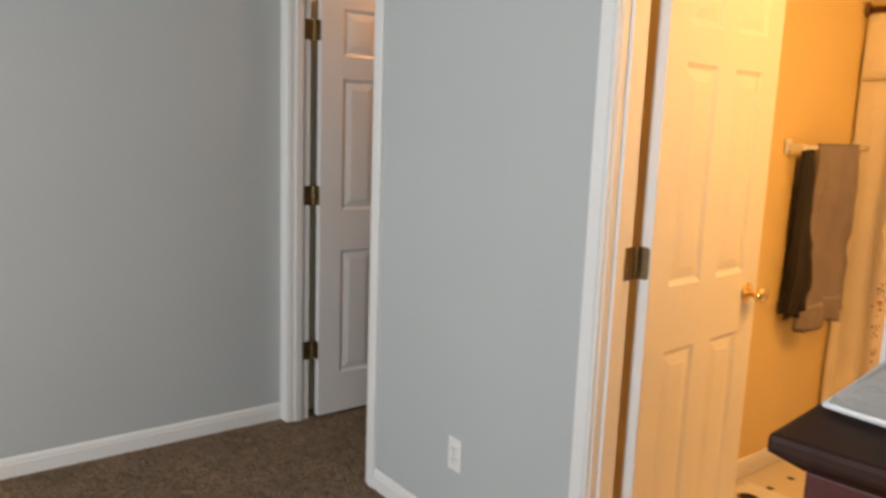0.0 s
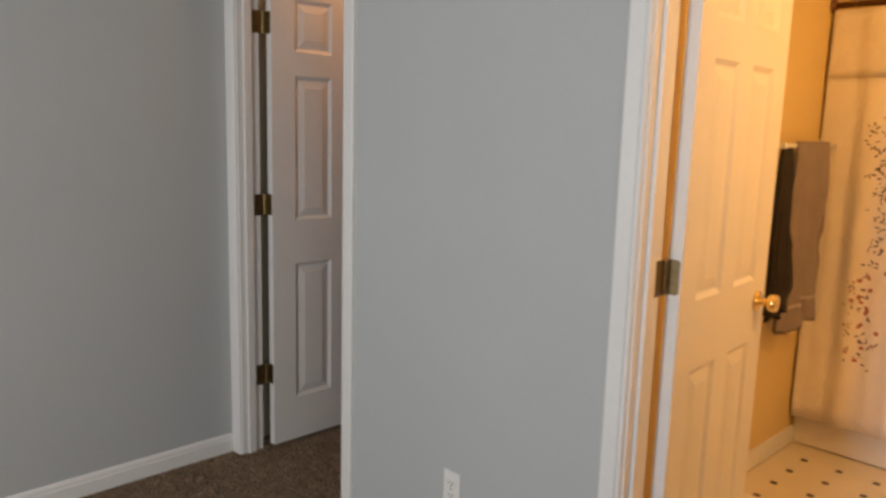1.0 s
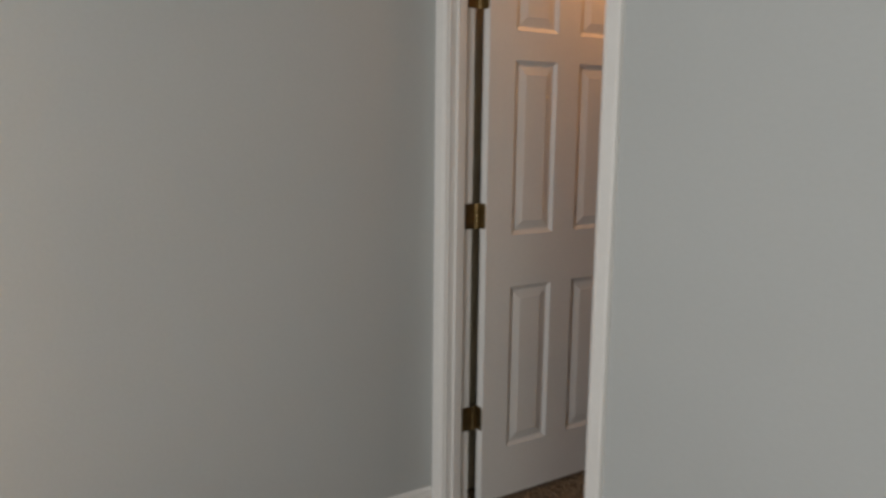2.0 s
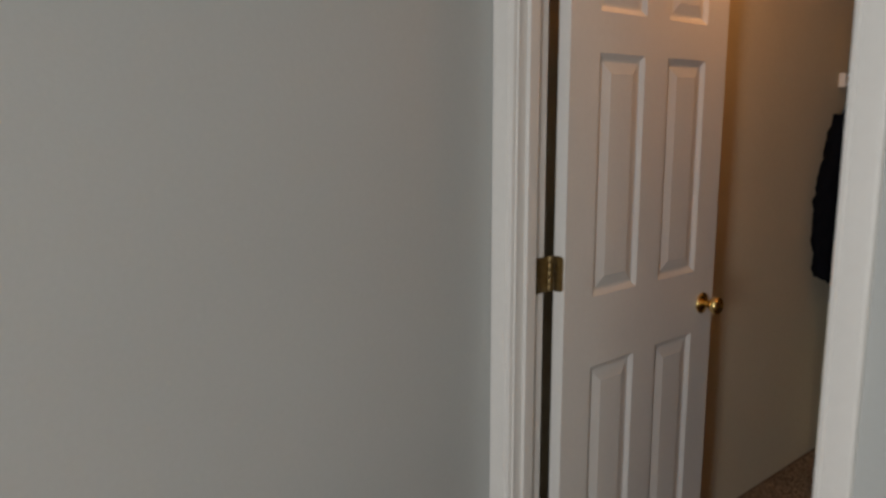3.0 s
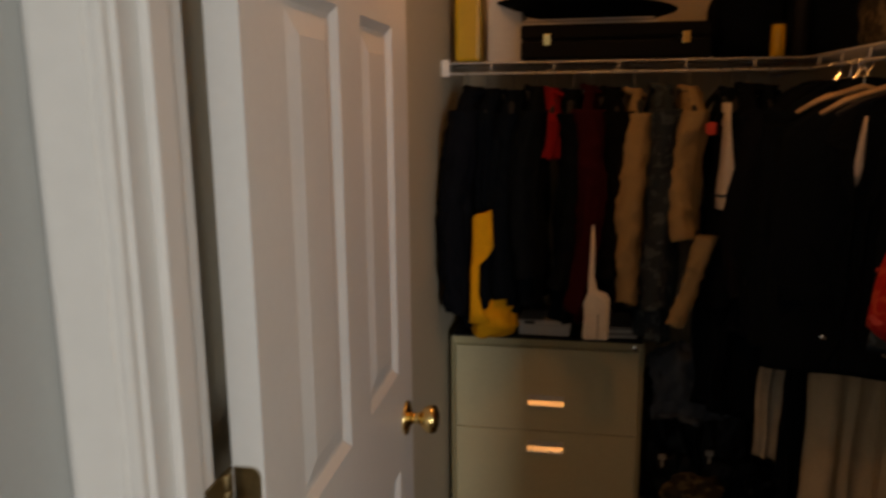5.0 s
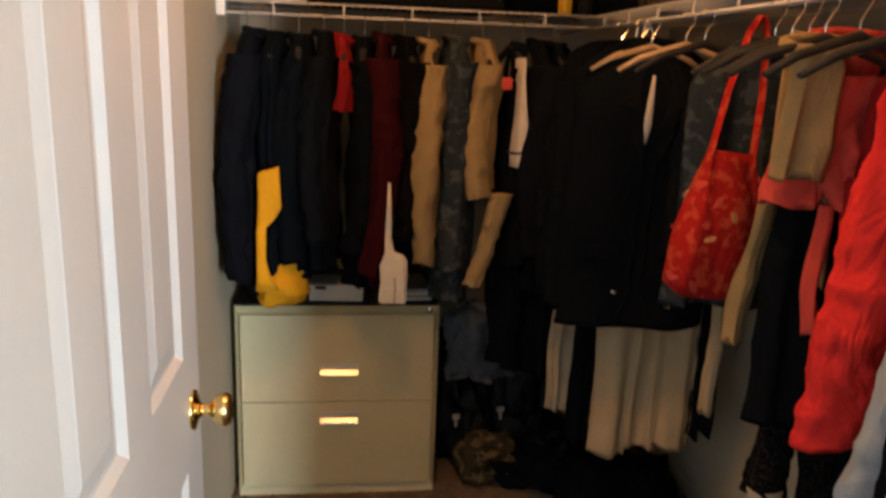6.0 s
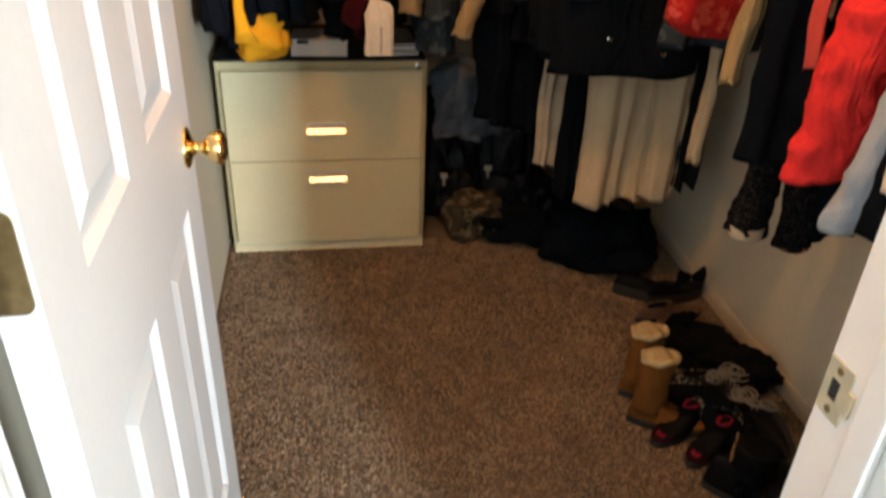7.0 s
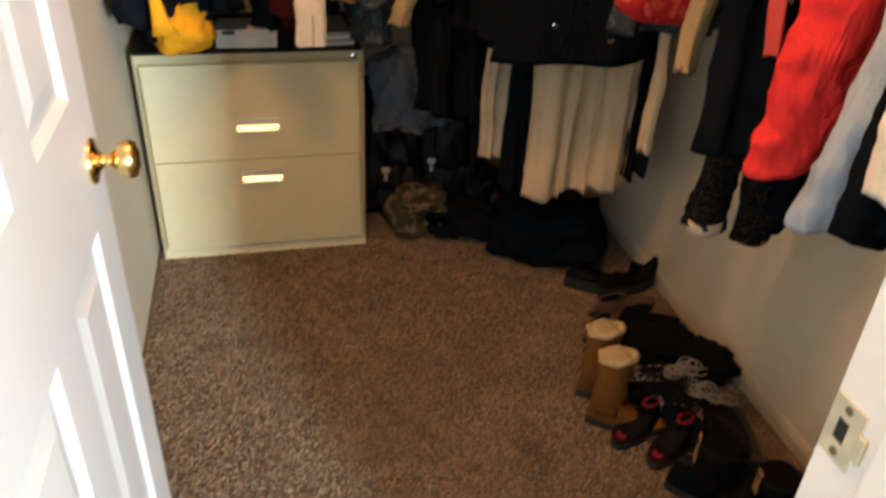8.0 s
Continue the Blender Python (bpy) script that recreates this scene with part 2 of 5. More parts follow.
def tube(bm, pts, r, n=8, flat=1.0):
    """A round bar along points; r may be a list."""
    pts = [Vector(p) for p in pts]
    rs = r if isinstance(r, (list, tuple)) else [r] * len(pts)
    rings = []
    for i, p in enumerate(pts):
        d = (pts[min(i + 1, len(pts) - 1)] - pts[max(i - 1, 0)]).normalized()
        side = d.cross(Vector((0, 0, 1)))
        if side.length < 0.05:
            side = d.cross(Vector((0, 1, 0)))
        side.normalize()
        up = side.cross(d)
        rings.append([p + (side * math.cos(2 * math.pi * k / n) + up * math.sin(2 * math.pi * k / n) * flat) * rs[i] for k in range(n)])
    return skin(bm, rings)


def lathe(bm, profile, axis="Z", at=(0, 0, 0), n=24):
    """profile: (radius, height) pairs."""
    turn = {"Z": Matrix.Identity(3), "X": Euler((0, radians(90), 0)).to_matrix(), "Y": Euler((radians(-90), 0, 0)).to_matrix()}[axis]
    rings = [[Vector(at) + turn @ Vector((r * math.cos(2 * math.pi * k / n), r * math.sin(2 * math.pi * k / n), h)) for k in range(n)] for r, h in profile]
    return skin(bm, rings)


def mesh_object(name, bm, mat, smooth=False):
    bmesh.ops.recalc_face_normals(bm, faces=bm.faces)
    me = bpy.data.meshes.new(name)
    bm.to_mesh(me)
    bm.free()
    me.materials.append(mat)
    if smooth:
        me.polygons.foreach_set("use_smooth", [True] * len(me.polygons))
    return new(name, me)


def part(name, bm, mat, parent, label="", smooth=False):
    ob = mesh_object(name, bm, mat, smooth)
    ob.parent = parent
    if label:
        tagged(ob, label)
    return ob


def thing(name, m, label, category, group="", kind=""):
    ob = new(name)
    ob.empty_display_size = 0.05
    ob.matrix_world = m
    return tagged(ob, label, category, group, kind)


def setting(name, bm, mat, label, category, smooth=False):
    return tagged(mesh_object(name, bm, mat, smooth), label, category, kind="structure")


def extrude_profile(bm, outline, a, b, to_world):
    """Sweeps an outline of (u, d) from a to b along a line; to_world(u, d, s) gives the place."""
    skin(bm, [[to_world(u, d, s) for u, d in outline] for s in (a, b)])
    return bm


# ---- plan ----
CEIL = 2.44
WALL = 0.098
HEAD = 2.06
CL, CR = 0.071, 0.785          # closet doorway
BL, BR = 1.943, 2.630          # bathroom doorway
CLOSET_W, CLOSET_E, CLOSET_N = -0.038, 1.562, 2.50
BATH_W, BATH_E, BATH_N = 1.600, 3.3, 2.78
ROOM_E, ROOM_S = 4.6, -4.2
LINING = 0.018

# ---- shell ----
bm = boxed(-0.25, ROOM_E + 0.12, ROOM_S - 0.12, WALL - 0.02, -0.12, 0.0)
box(bm, -0.25, 1.59, WALL - 0.02, CLOSET_N + 0.1, -0.12, 0.0)
setting("floor", bm, CARPET, "dark brown frieze carpet running from bedroom into closet", "carpet")
bath_floor = setting("floor_bathroom", boxed(1.59, BATH_E + 0.1, WALL - 0.02, BATH_N + 0.1, -0.12, -0.004), VINYL,
                     "cream vinyl bathroom floor dotted with small dark squares", "floor")

setting("wall_west", boxed(-0.2, 0.0, ROOM_S - 0.12, 0.0, 0, CEIL), PAINT_BLUE, "plain blue-grey painted bedroom wall", "wall")
bm = boxed(-0.2, CL - LINING, 0, WALL, 0, CEIL)
box(bm, CR + LINING, BL - LINING, 0, WALL, 0, CEIL)
box(bm, BR + LINING, ROOM_E + 0.12, 0, WALL, 0, CEIL)
box(bm, CL - LINING, CR + LINING, 0, WALL, HEAD + LINING, CEIL)
box(bm, BL - LINING, BR + LINING, 0, WALL, HEAD + LINING, CEIL)
setting("wall_north", bm, PAINT_BLUE, "blue-grey painted wall holding closet and bathroom doorways", "wall")

SWX0, SWX1, EWY0, EWY1, WZ0, WZ1 = 1.85, 2.41, -2.75, -1.45, 0.82, 2.18
bm = boxed(-0.2, SWX0, ROOM_S - 0.12, ROOM_S, 0, CEIL)
box(bm, SWX1, ROOM_E + 0.12, ROOM_S - 0.12, ROOM_S, 0, CEIL)
box(bm, SWX0, SWX1, ROOM_S - 0.12, ROOM_S, 0, WZ0)
box(bm, SWX0, SWX1, ROOM_S - 0.12, ROOM_S, WZ1, CEIL)
setting("wall_south", bm, PAINT_BLUE, "blue-grey bedroom wall with a narrow window", "wall")
bm = boxed(ROOM_E, ROOM_E + 0.12, ROOM_S, EWY0, 0, CEIL)
box(bm, ROOM_E, ROOM_E + 0.12, EWY1, 0.0, 0, CEIL)
box(bm, ROOM_E, ROOM_E + 0.12, EWY0, EWY1, 0, WZ0)
box(bm, ROOM_E, ROOM_E + 0.12, EWY0, EWY1, WZ1, CEIL)
setting("wall_east", bm, PAINT_BLUE, "unseen blue-grey bedroom wall with an added wide window", "wall")

setting("wall_closet_west", boxed(-0.2, CLOSET_W, WALL, CLOSET_N + 0.1, 0, CEIL), PAINT_BOUNCE, "warm grey closet side wall, bounced light put into its paint", "wall")
setting("wall_closet_north", boxed(CLOSET_W, CLOSET_E, CLOSET_N, CLOSET_N + 0.1, 0, CEIL), PAINT_BOUNCE, "warm grey back wall behind hanging clothes, bounced light put into its paint", "wall")
setting("wall_closet_east", boxed(CLOSET_E, 1.581, WALL, CLOSET_N + 0.1, 0, CEIL), PAINT_BOUNCE, "warm grey closet wall above a row of shoes, bounced light put into its paint", "wall")
setting("wall_bathroom_west", boxed(1.581, BATH_W, WALL, BATH_N + 0.1, 0, CEIL), PAINT_YELLOW, "warm yellow painted bathroom wall with towel bar", "wall")
setting("wall_bathroom_north", boxed(BATH_W, BATH_E, BATH_N, BATH_N + 0.1, 0, CEIL), PAINT_YELLOW, "yellow bathroom wall behind the bathtub", "wall")
setting("wall_bathroom_east", boxed(BATH_E, BATH_E + 0.1, WALL, BATH_N + 0.1, 0, CEIL), PAINT_YELLOW, "yellow painted bathroom end wall", "wall")
setting("wall_bathroom_south", boxed(BR + LINING + 0.06, BATH_E, WALL, WALL + 0.012, 0, CEIL), PAINT_YELLOW, "yellow painted bathroom wall beside its door", "wall")
setting("ceiling", boxed(-0.25, ROOM_E + 0.12, ROOM_S - 0.12, BATH_N + 0.1, CEIL, CEIL + 0.1), CEILING_WHITE, "plain white ceiling", "ceiling")

GLASS = glass_material()
# The second, eastern window is unseen and added to go with the fill lamp.
for name, x0, x1, y0, y1 in (("window_1", SWX0, SWX1, ROOM_S - 0.12, ROOM_S), ("window_2", ROOM_E, ROOM_E + 0.12, EWY0, EWY1)):
    win = thing(name, Matrix.Identity(4), "unseen white framed bedroom window with an area lamp set in front", "window", kind="structure")
    bm = bmesh.new()
    along = (x1 - x0) > (y1 - y0)
    t = 0.04
    if along:
        box(bm, x0, x0 + t, y0 + 0.03, y0 + 0.09, WZ0, WZ1)
        box(bm, x1 - t, x1, y0 + 0.03, y0 + 0.09, WZ0, WZ1)
        box(bm, x0 + t, x1 - t, y0 + 0.03, y0 + 0.09, WZ0, WZ0 + t)
        box(bm, x0 + t, x1 - t, y0 + 0.03, y0 + 0.09, WZ1 - t, WZ1)
        pane = boxed(x0 + t, x1 - t, y0 + 0.055, y0 + 0.060, WZ0 + t, WZ1 - t)
        sill = boxed(x0 - 0.04, x1 + 0.04, y1 + 0.001, y1 + 0.06, WZ0 - 0.03, WZ0, bevel=0.006)
    else:
        box(bm, x0 + 0.03, x0 + 0.09, y0, y0 + t, WZ0, WZ1)
        box(bm, x0 + 0.03, x0 + 0.09, y1 - t, y1, WZ0, WZ1)
        box(bm, x0 + 0.03, x0 + 0.09, y0 + t, y1 - t, WZ0, WZ0 + t)
        box(bm, x0 + 0.03, x0 + 0.09, y0 + t, y1 - t, WZ1 - t, WZ1)
        pane = boxed(x0 + 0.055, x0 + 0.060, y0 + t, y1 - t, WZ0 + t, WZ1 - t)
        sill = boxed(x0 - 0.06, x0 - 0.001, y0 - 0.04, y1 + 0.04, WZ0 - 0.03, WZ0, bevel=0.006)
    part("window_frame", bm, TRIM, win)
    part("window_pane", pane, GLASS, win).visible_shadow = False
    part("window_sill", sill, TRIM, win)

# ---- trim: jambs, stops, casings, baseboards ----
CASING = ((0.0, 0.0), (0.0, 0.009), (0.002, 0.0115), (0.0065, 0.012), (0.009, 0.0088), (0.0115, 0.0088), (0.014, 0.0135), (0.030, 0.0150), (0.050, 0.0165), (0.055, 0.0158), (0.058, 0.0130), (0.058, 0.0))
for door_name, a, b in (("closet", CL, CR), ("bathroom", BL, BR)):
    bm = boxed(a - LINING, a, 0.0, WALL, 0, HEAD)
    deep = WALL + (0.020 if door_name == "closet" else 0.0)
    box(bm, b, b + LINING, 0.0, deep, 0, HEAD)
    box(bm, a - LINING, b + LINING, 0.0, WALL, HEAD, HEAD + LINING)
    setting("door_frame_" + door_name, bm, TRIM, "white painted door jamb lining the doorway", "door frame")
    bm = boxed(a, a + 0.011, 0.026, 0.060, 0, HEAD - 0.011, bevel=0.003)
    box(bm, b - 0.011, b, 0.026, 0.060, 0, HEAD - 0.011, bevel=0.003)
    box(bm, a, b, 0.026, 0.060, HEAD - 0.011, HEAD, bevel=0.003)
    setting("door_stop_" + door_name, bm, TRIM, "white painted door stop strip on the jamb", "trim")
    bm = bmesh.new()
    wide = (a - 0.0068) / 0.058 if door_name == "closet" else 1.0   # the closet's casing runs into the room's corner
    for sgn, base in ((-wide, a - 0.006), (1, b + 0.006)):
        extrude_profile(bm, CASING, 0.0, HEAD + 0.006, lambda u, d, s, sgn=sgn, base=base: (base + sgn * u, -d, s))
    extrude_profile(bm, CASING, a - 0.006 - 0.058 * wide, b + 0.064, lambda u, d, s: (s, -d, HEAD + 0.007 + u))
    setting("trim_" + door_name, bm, TRIM, "white colonial door casing round the doorway", "trim")

bm = bmesh.new()
extrude_profile(bm, CASING, 0.0, HEAD + 0.006, lambda u, d, s: (CR + LINING + 0.001 + u, WALL + d, s))
setting("trim_closet_inside", bm, TRIM, "white casing on the inner side of the closet doorway", "trim")

SKIRT = ((0.0, 0.0), (0.012, 0.0), (0.012, 0.055), (0.0095, 0.062), (0.0095, 0.070), (0.005, 0.080), (0.0, 0.083))
bm = bmesh.new()
extrude_profile(bm, SKIRT, ROOM_S, -0.0175, lambda d, z, s: (d, s, z))
setting("baseboard_west", bm, TRIM, "white moulded baseboard along the blue-grey wall", "baseboard")
bm = bmesh.new()
extrude_profile(bm, SKIRT, CR + 0.0645, BL - 0.0645, lambda d, z, s: (s, -d, z))
extrude_profile(bm, SKIRT, BR + 0.0645, ROOM_E, lambda d, z, s: (s, -d, z))
setting("baseboard_north", bm, TRIM, "white moulded baseboard between the two doorways", "baseboard")
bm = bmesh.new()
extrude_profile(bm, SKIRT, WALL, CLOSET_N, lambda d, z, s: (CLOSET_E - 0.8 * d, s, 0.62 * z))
setting("baseboard_closet", bm, TRIM_CLOSET, "beige baseboard behind the shoes in the closet", "baseboard")
bm = bmesh.new()
extrude_profile(bm, SKIRT, WALL, 2.03, lambda d, z, s: (BATH_W + d, s, z))
setting("baseboard_bathroom", bm, TRIM, "white baseboard under the yellow bathroom wall", "baseboard")


# ---- doors ----
def panel_face(bm, cols, rows, place):
    """One moulded face: stiles and rails with sunk, raised-field panels. place(u, z, depth)."""
    def quad(pts):
        bm.faces.new([bm.verts.new(place(*p)) for p in pts])
    us = sorted({c for pair in cols for c in pair})
    zs = sorted({c for pair in rows for c in pair})
    us = [0.0] + us + [cols_w]
    zs = [0.0] + zs + [rows_h]
    for i in range(len(us) - 1):
        for j in range(len(zs) - 1):
            u0, u1, z0, z1 = us[i], us[i + 1], zs[j], zs[j + 1]
            if (u0, u1) in cols and (z0, z1) in rows:
                steps = ((0.0, 0.0), (0.004, 0.0025), (0.013, 0.0085), (0.019, 0.0090), (0.046, 0.0030), (0.048, 0.0022))
                for (i0, d0), (i1, d1) in zip(steps, steps[1:]):
                    a = [(u0 + i0, z0 + i0, d0), (u1 - i0, z0 + i0, d0), (u1 - i0, z1 - i0, d0), (u0 + i0, z1 - i0, d0)]
                    b = [(u0 + i1, z0 + i1, d1), (u1 - i1, z0 + i1, d1), (u1 - i1, z1 - i1, d1), (u0 + i1, z1 - i1, d1)]
                    for k in range(4):
                        quad((a[k], a[(k + 1) % 4], b[(k + 1) % 4], b[k]))
                quad(b)
            else:
                quad(((u0, z0, 0), (u1, z0, 0), (u1, z1, 0), (u0, z1, 0)))


cols_w, rows_h = 0.0, 0.0


def panel_door(name, at, turn, width, label, open_label, knob_z=0.908):
    """A six-panel leaf. Local: hinge edge at y = 0, leaf along +y, seen face at x = 0, 35 mm thick towards -x."""
    global cols_w, rows_h
    H, T = 2.03, 0.035
    cols_w, rows_h = width, H
    stile, pw = 0.113 * width / 0.711, 0.190 * width / 0.711
    cols = ((round(stile, 4), round(stile + pw, 4)), (round(width - stile - pw, 4), round(width - stile, 4)))
    rows = ((0.195, 0.805), (0.993, 1.602), (1.700, 1.912))
    door = thing(name, pose(*at, 0, 0, turn), label, "door", kind="structure")
    bm = bmesh.new()
    panel_face(bm, cols, rows, lambda u, z, d: (-d, u, z))
    panel_face(bm, cols, rows, lambda u, z, d: (-T + d, u, z))
    for p in (((0, 0, 0), (-T, 0, 0), (-T, 0, H), (0, 0, H)), ((0, width, 0), (-T, width, 0), (-T, width, H), (0, width, H)),
              ((0, 0, 0), (-T, 0, 0), (-T, width, 0), (0, width, 0)), ((0, 0, H), (-T, 0, H), (-T, width, H), (0, width, H))):
        bm.faces.new([bm.verts.new(q) for q in p])
    bmesh.ops.remove_doubles(bm, verts=bm.verts, dist=0.0002)
    part("leaf", bm, DOOR_WHITE, door, open_label)
    # hinges: a plate let into the leaf's edge, its twin on the jamb, and the knuckle between
    for zc in (0.344, 1.086, 1.828):
        z0, z1 = zc - 0.0445 - 0.02, zc + 0.0445 - 0.02
        hinge = part("hinge", rounded_plate(-0.033, -0.004, z0, z1, -0.0022, 0.0005), OLD_BRASS, door, "dull brass butt hinge")
        bm = box(boxed(-0.0375, -0.0350, -0.0640, -0.020, z0, z1), -0.0375, -0.0350, -0.022, 0.0, z0, z1)
        part("jamb_plate", bm, OLD_BRASS, hinge)
        bm = bmesh.new()
        for k in range(5):
            a = z0 + (z1 - z0) * k / 5
            lathe(bm, ((0.0055, a + 0.0006), (0.0058, a + 0.002), (0.0058, a + 0.016), (0.0055, a + 0.0172)), at=(-0.034, -0.017, 0), n=12)
        part("knuckle", bm, OLD_BRASS, hinge, smooth=True)
    # knob on both faces
    for sgn, x in ((1, 0.0), (-1, -T)):
        knob = part("door_handle", lathe(bmesh.new(), [(r, h * sgn) for r, h in ((0.032, 0.0), (0.033, 0.002), (0.031, 0.006), (0.020, 0.009), (0.013, 0.012))],
                    "X", (x, width - 0.062, knob_z - 0.02)), BRASS, door, "polished brass rose and knob", smooth=True)
        part("knob", lathe(bmesh.new(), [(r, h * sgn) for r, h in ((0.012, 0.010), (0.0105, 0.022), (0.013, 0.030), (0.022, 0.036), (0.0265, 0.045), (0.027, 0.053), (0.024, 0.060), (0.017, 0.0625), (0.014, 0.0605))],
             "X", (x, width - 0.062, knob_z - 0.02)), BRASS, knob, smooth=True)
    part("latch_plate", boxed(-0.0285, -0.0065, width - 0.001, width + 0.0008, 0.86, 0.916), BRASS, door)
    return door


def rounded_plate(x0, x1, z0, z1, y0, y1, r=0.010):
    """A plate in the x-z plane with its outer corners (towards x1) rounded."""
    pts = [(x0, z0)]
    for cx, cz, a0 in ((x1 - r, z0 + r, -90), (x1 - r, z1 - r, 0)):
        pts += [(cx + r * math.cos(radians(a0 + k * 15)), cz + r * math.sin(radians(a0 + k * 15))) for k in range(7)]
    pts.append((x0, z1))
    return skin(bmesh.new(), [[(x, y, z) for x, z in pts] for y in (y0, y1)])


panel_door("door_1", (CL + 0.038, 0.133, 0.02), 0.3, 0.711, "white six-panel closet door standing open with brass knob", "white painted six-panel door leaf")
panel_door("door_2", (BL + 0.038, 0.133, 0.02), 4.0, 0.605, "white six-panel bathroom door standing open into warm light", "white painted six-panel door leaf", 0.945)

strike = thing("strike_plate", pose(CR, 0.0995, 0.934), "small nickel strike plate screwed to the white jamb", "strike plate")
bm = bmesh.new()
t = 0.0016
for y0, y1, z0, z1 in ((-0.017, -0.005, -0.030, 0.030), (0.007, 0.017, -0.030, 0.030), (-0.005, 0.007, -0.030, -0.011), (-0.005, 0.007, 0.011, 0.030)):
    box(bm, -t, 0, y0, y1, z0, z1)
box(bm, -0.0035, 0, -0.026, -0.017, -0.013, 0.013, bevel=0.001)
part("plate", bm, PLATE_METAL, strike)
part("latch_hole", boxed(-0.0006, 0.0, -0.005, 0.007, -0.011, 0.011), DARK_HOLE, strike)
for z in (-0.022, 0.022):
    part("screw", lathe(bmesh.new(), ((0.0042, 0.0), (0.0040, -0.0008), (0.0015, -0.0010)), "X", (-t, 0, z), 12), OLD_BRASS, strike)

# ---- bedroom things ----
outlet = thing("wall_outlet", pose(1.350, 0, 0.335), "ivory duplex power outlet on the blue-grey wall", "outlet")
part("cover_plate", boxed(-0.035, 0.035, -0.006, 0, -0.0575, 0.0575, bevel=0.003), PLASTIC, outlet)
for z in (-0.0195, 0.0195):
    sock = part("socket", boxed(-0.017, 0.017, -0.0085, -0.005, z - 0.0135, z + 0.0135, bevel=0.004), PLASTIC, outlet)
    for x in (-0.0065, 0.0065):
        part("slot", boxed(x - 0.0012, x + 0.0012, -0.0092, -0.0083, z - 0.001, z + 0.008), DARK_HOLE, sock)
    part("slot", lathe(bmesh.new(), ((0.0024, 0.0), (0.0024, 0.0009)), "Y", (0, -0.0092, z - 0.0075), 10), DARK_HOLE, sock)
part("screw", lathe(bmesh.new(), ((0.003, 0.0), (0.003, 0.0008), (0.001, 0.001)), "Y", (0, -0.0068, 0), 10), CHROME, outlet)

DX, DY, DZ = 2.882, -0.852, 1.160
dresser = thing("dresser", pose(DX, DY, 0, 0, 0, 7), "dark cherry chest of drawers with overhanging espresso top", "dresser")
part("top", boxed(0, 0.95, 0, 0.50, DZ - 0.020, DZ, bevel=0.006), DRESSER_TOP, dresser, "dark espresso overhanging top")
bm = boxed(0.005, 0.945, 0.005, 0.495, DZ - 0.0365, DZ - 0.0202)
for v in bm.verts:
    if v.co.z < DZ - 0.03:
        v.co.x, v.co.y = 0.475 + (v.co.x - 0.475) * 0.955, 0.25 + (v.co.y - 0.25) * 0.91
part("cove_moulding", bm, DRESSER_TOP, dresser)
part("carcass", boxed(0.028, 0.922, 0.030, 0.48, 0.07, DZ - 0.0365, bevel=0.004), DRESSER_WOOD, dresser)
part("plinth", boxed(0.045, 0.905, 0.05, 0.46, 0.0, 0.069), DRESSER_WOOD, dresser)
for k in range(5):
    z = 0.10 + k * 0.195
    dr = part("drawer", boxed(0.055, 0.895, 0.013, 0.0295, z, z + 0.18, bevel=0.005), DRESSER_WOOD, dresser)
    for x in (0.26, 0.69):
        part("drawer_knob", lathe(bmesh.new(), ((0.008, 0.0), (0.007, -0.012), (0.016, -0.018), (0.014, -0.028), (0.004, -0.030)), "Y", (x, 0.013, z + 0.09), 14), OLD_BRASS, dr, smooth=True)

runner = thing("table_runner", pose(DX, DY, DZ + 0.0008, 0, 0, 7), "white folded cloth with a rolled hem on the dark dresser top", "cloth")
nx, ny = 40, 24
for layer, (base, inset) in enumerate(((0.0, 0.012), (0.0035, 0.0))):
    bm = bmesh.new()
    grid = []
    for i in range(nx + 1):
        for j in range(ny + 1):
            u, v = i / nx, j / ny
            x = 0.016 + inset + u * 0.89 - 0.010 * v * (1 - u)
            y = 0.098 + inset - 0.05 * u + v * (0.379 + 0.05 * u) - 0.012 * (1 - v) * math.sin(u * 16.0) * min(1, u * 6) + 0.006 * math.sin(v * 7) * (1 - u)
            lift = 0.006 * noise.noise(Vector((x * 10, y * 10, 2))) + 0.004
            grid.append(bm.verts.new((x, y, base + 0.002 + max(0.0, lift) * (0.4 + 0.6 * layer))))
    for i in range(nx):
        for j in range(ny):
            k = i * (ny + 1) + j
            bm.faces.new((grid[k], grid[k + ny + 1], grid[k + ny + 2], grid[k + 1]))
    front = [grid[i * (ny + 1)].co.copy() for i in range(nx + 1)]
    part("fabric", bm, CLOTH_WHITE, runner, smooth=True).modifiers.new("thick", "SOLIDIFY").thickness = 0.003
    side = [grid_point for grid_point in [Vector((0.016 + inset - 0.010 * j / ny, 0.098 + inset + 0.379 * j / ny + 0.006 * math.sin(7 * j / ny), base + 0.005)) for j in range(ny + 1)]]
    if layer:
        part("hem", tube(bmesh.new(), [p + Vector((0, 0, 0.001)) for p in front], 0.0028, 8), HEM_WHITE, runner, "rolled white hem", smooth=True)
        part("hem", tube(bmesh.new(), side, 0.0028, 8), HEM_WHITE, runner, "rolled white hem", smooth=True)

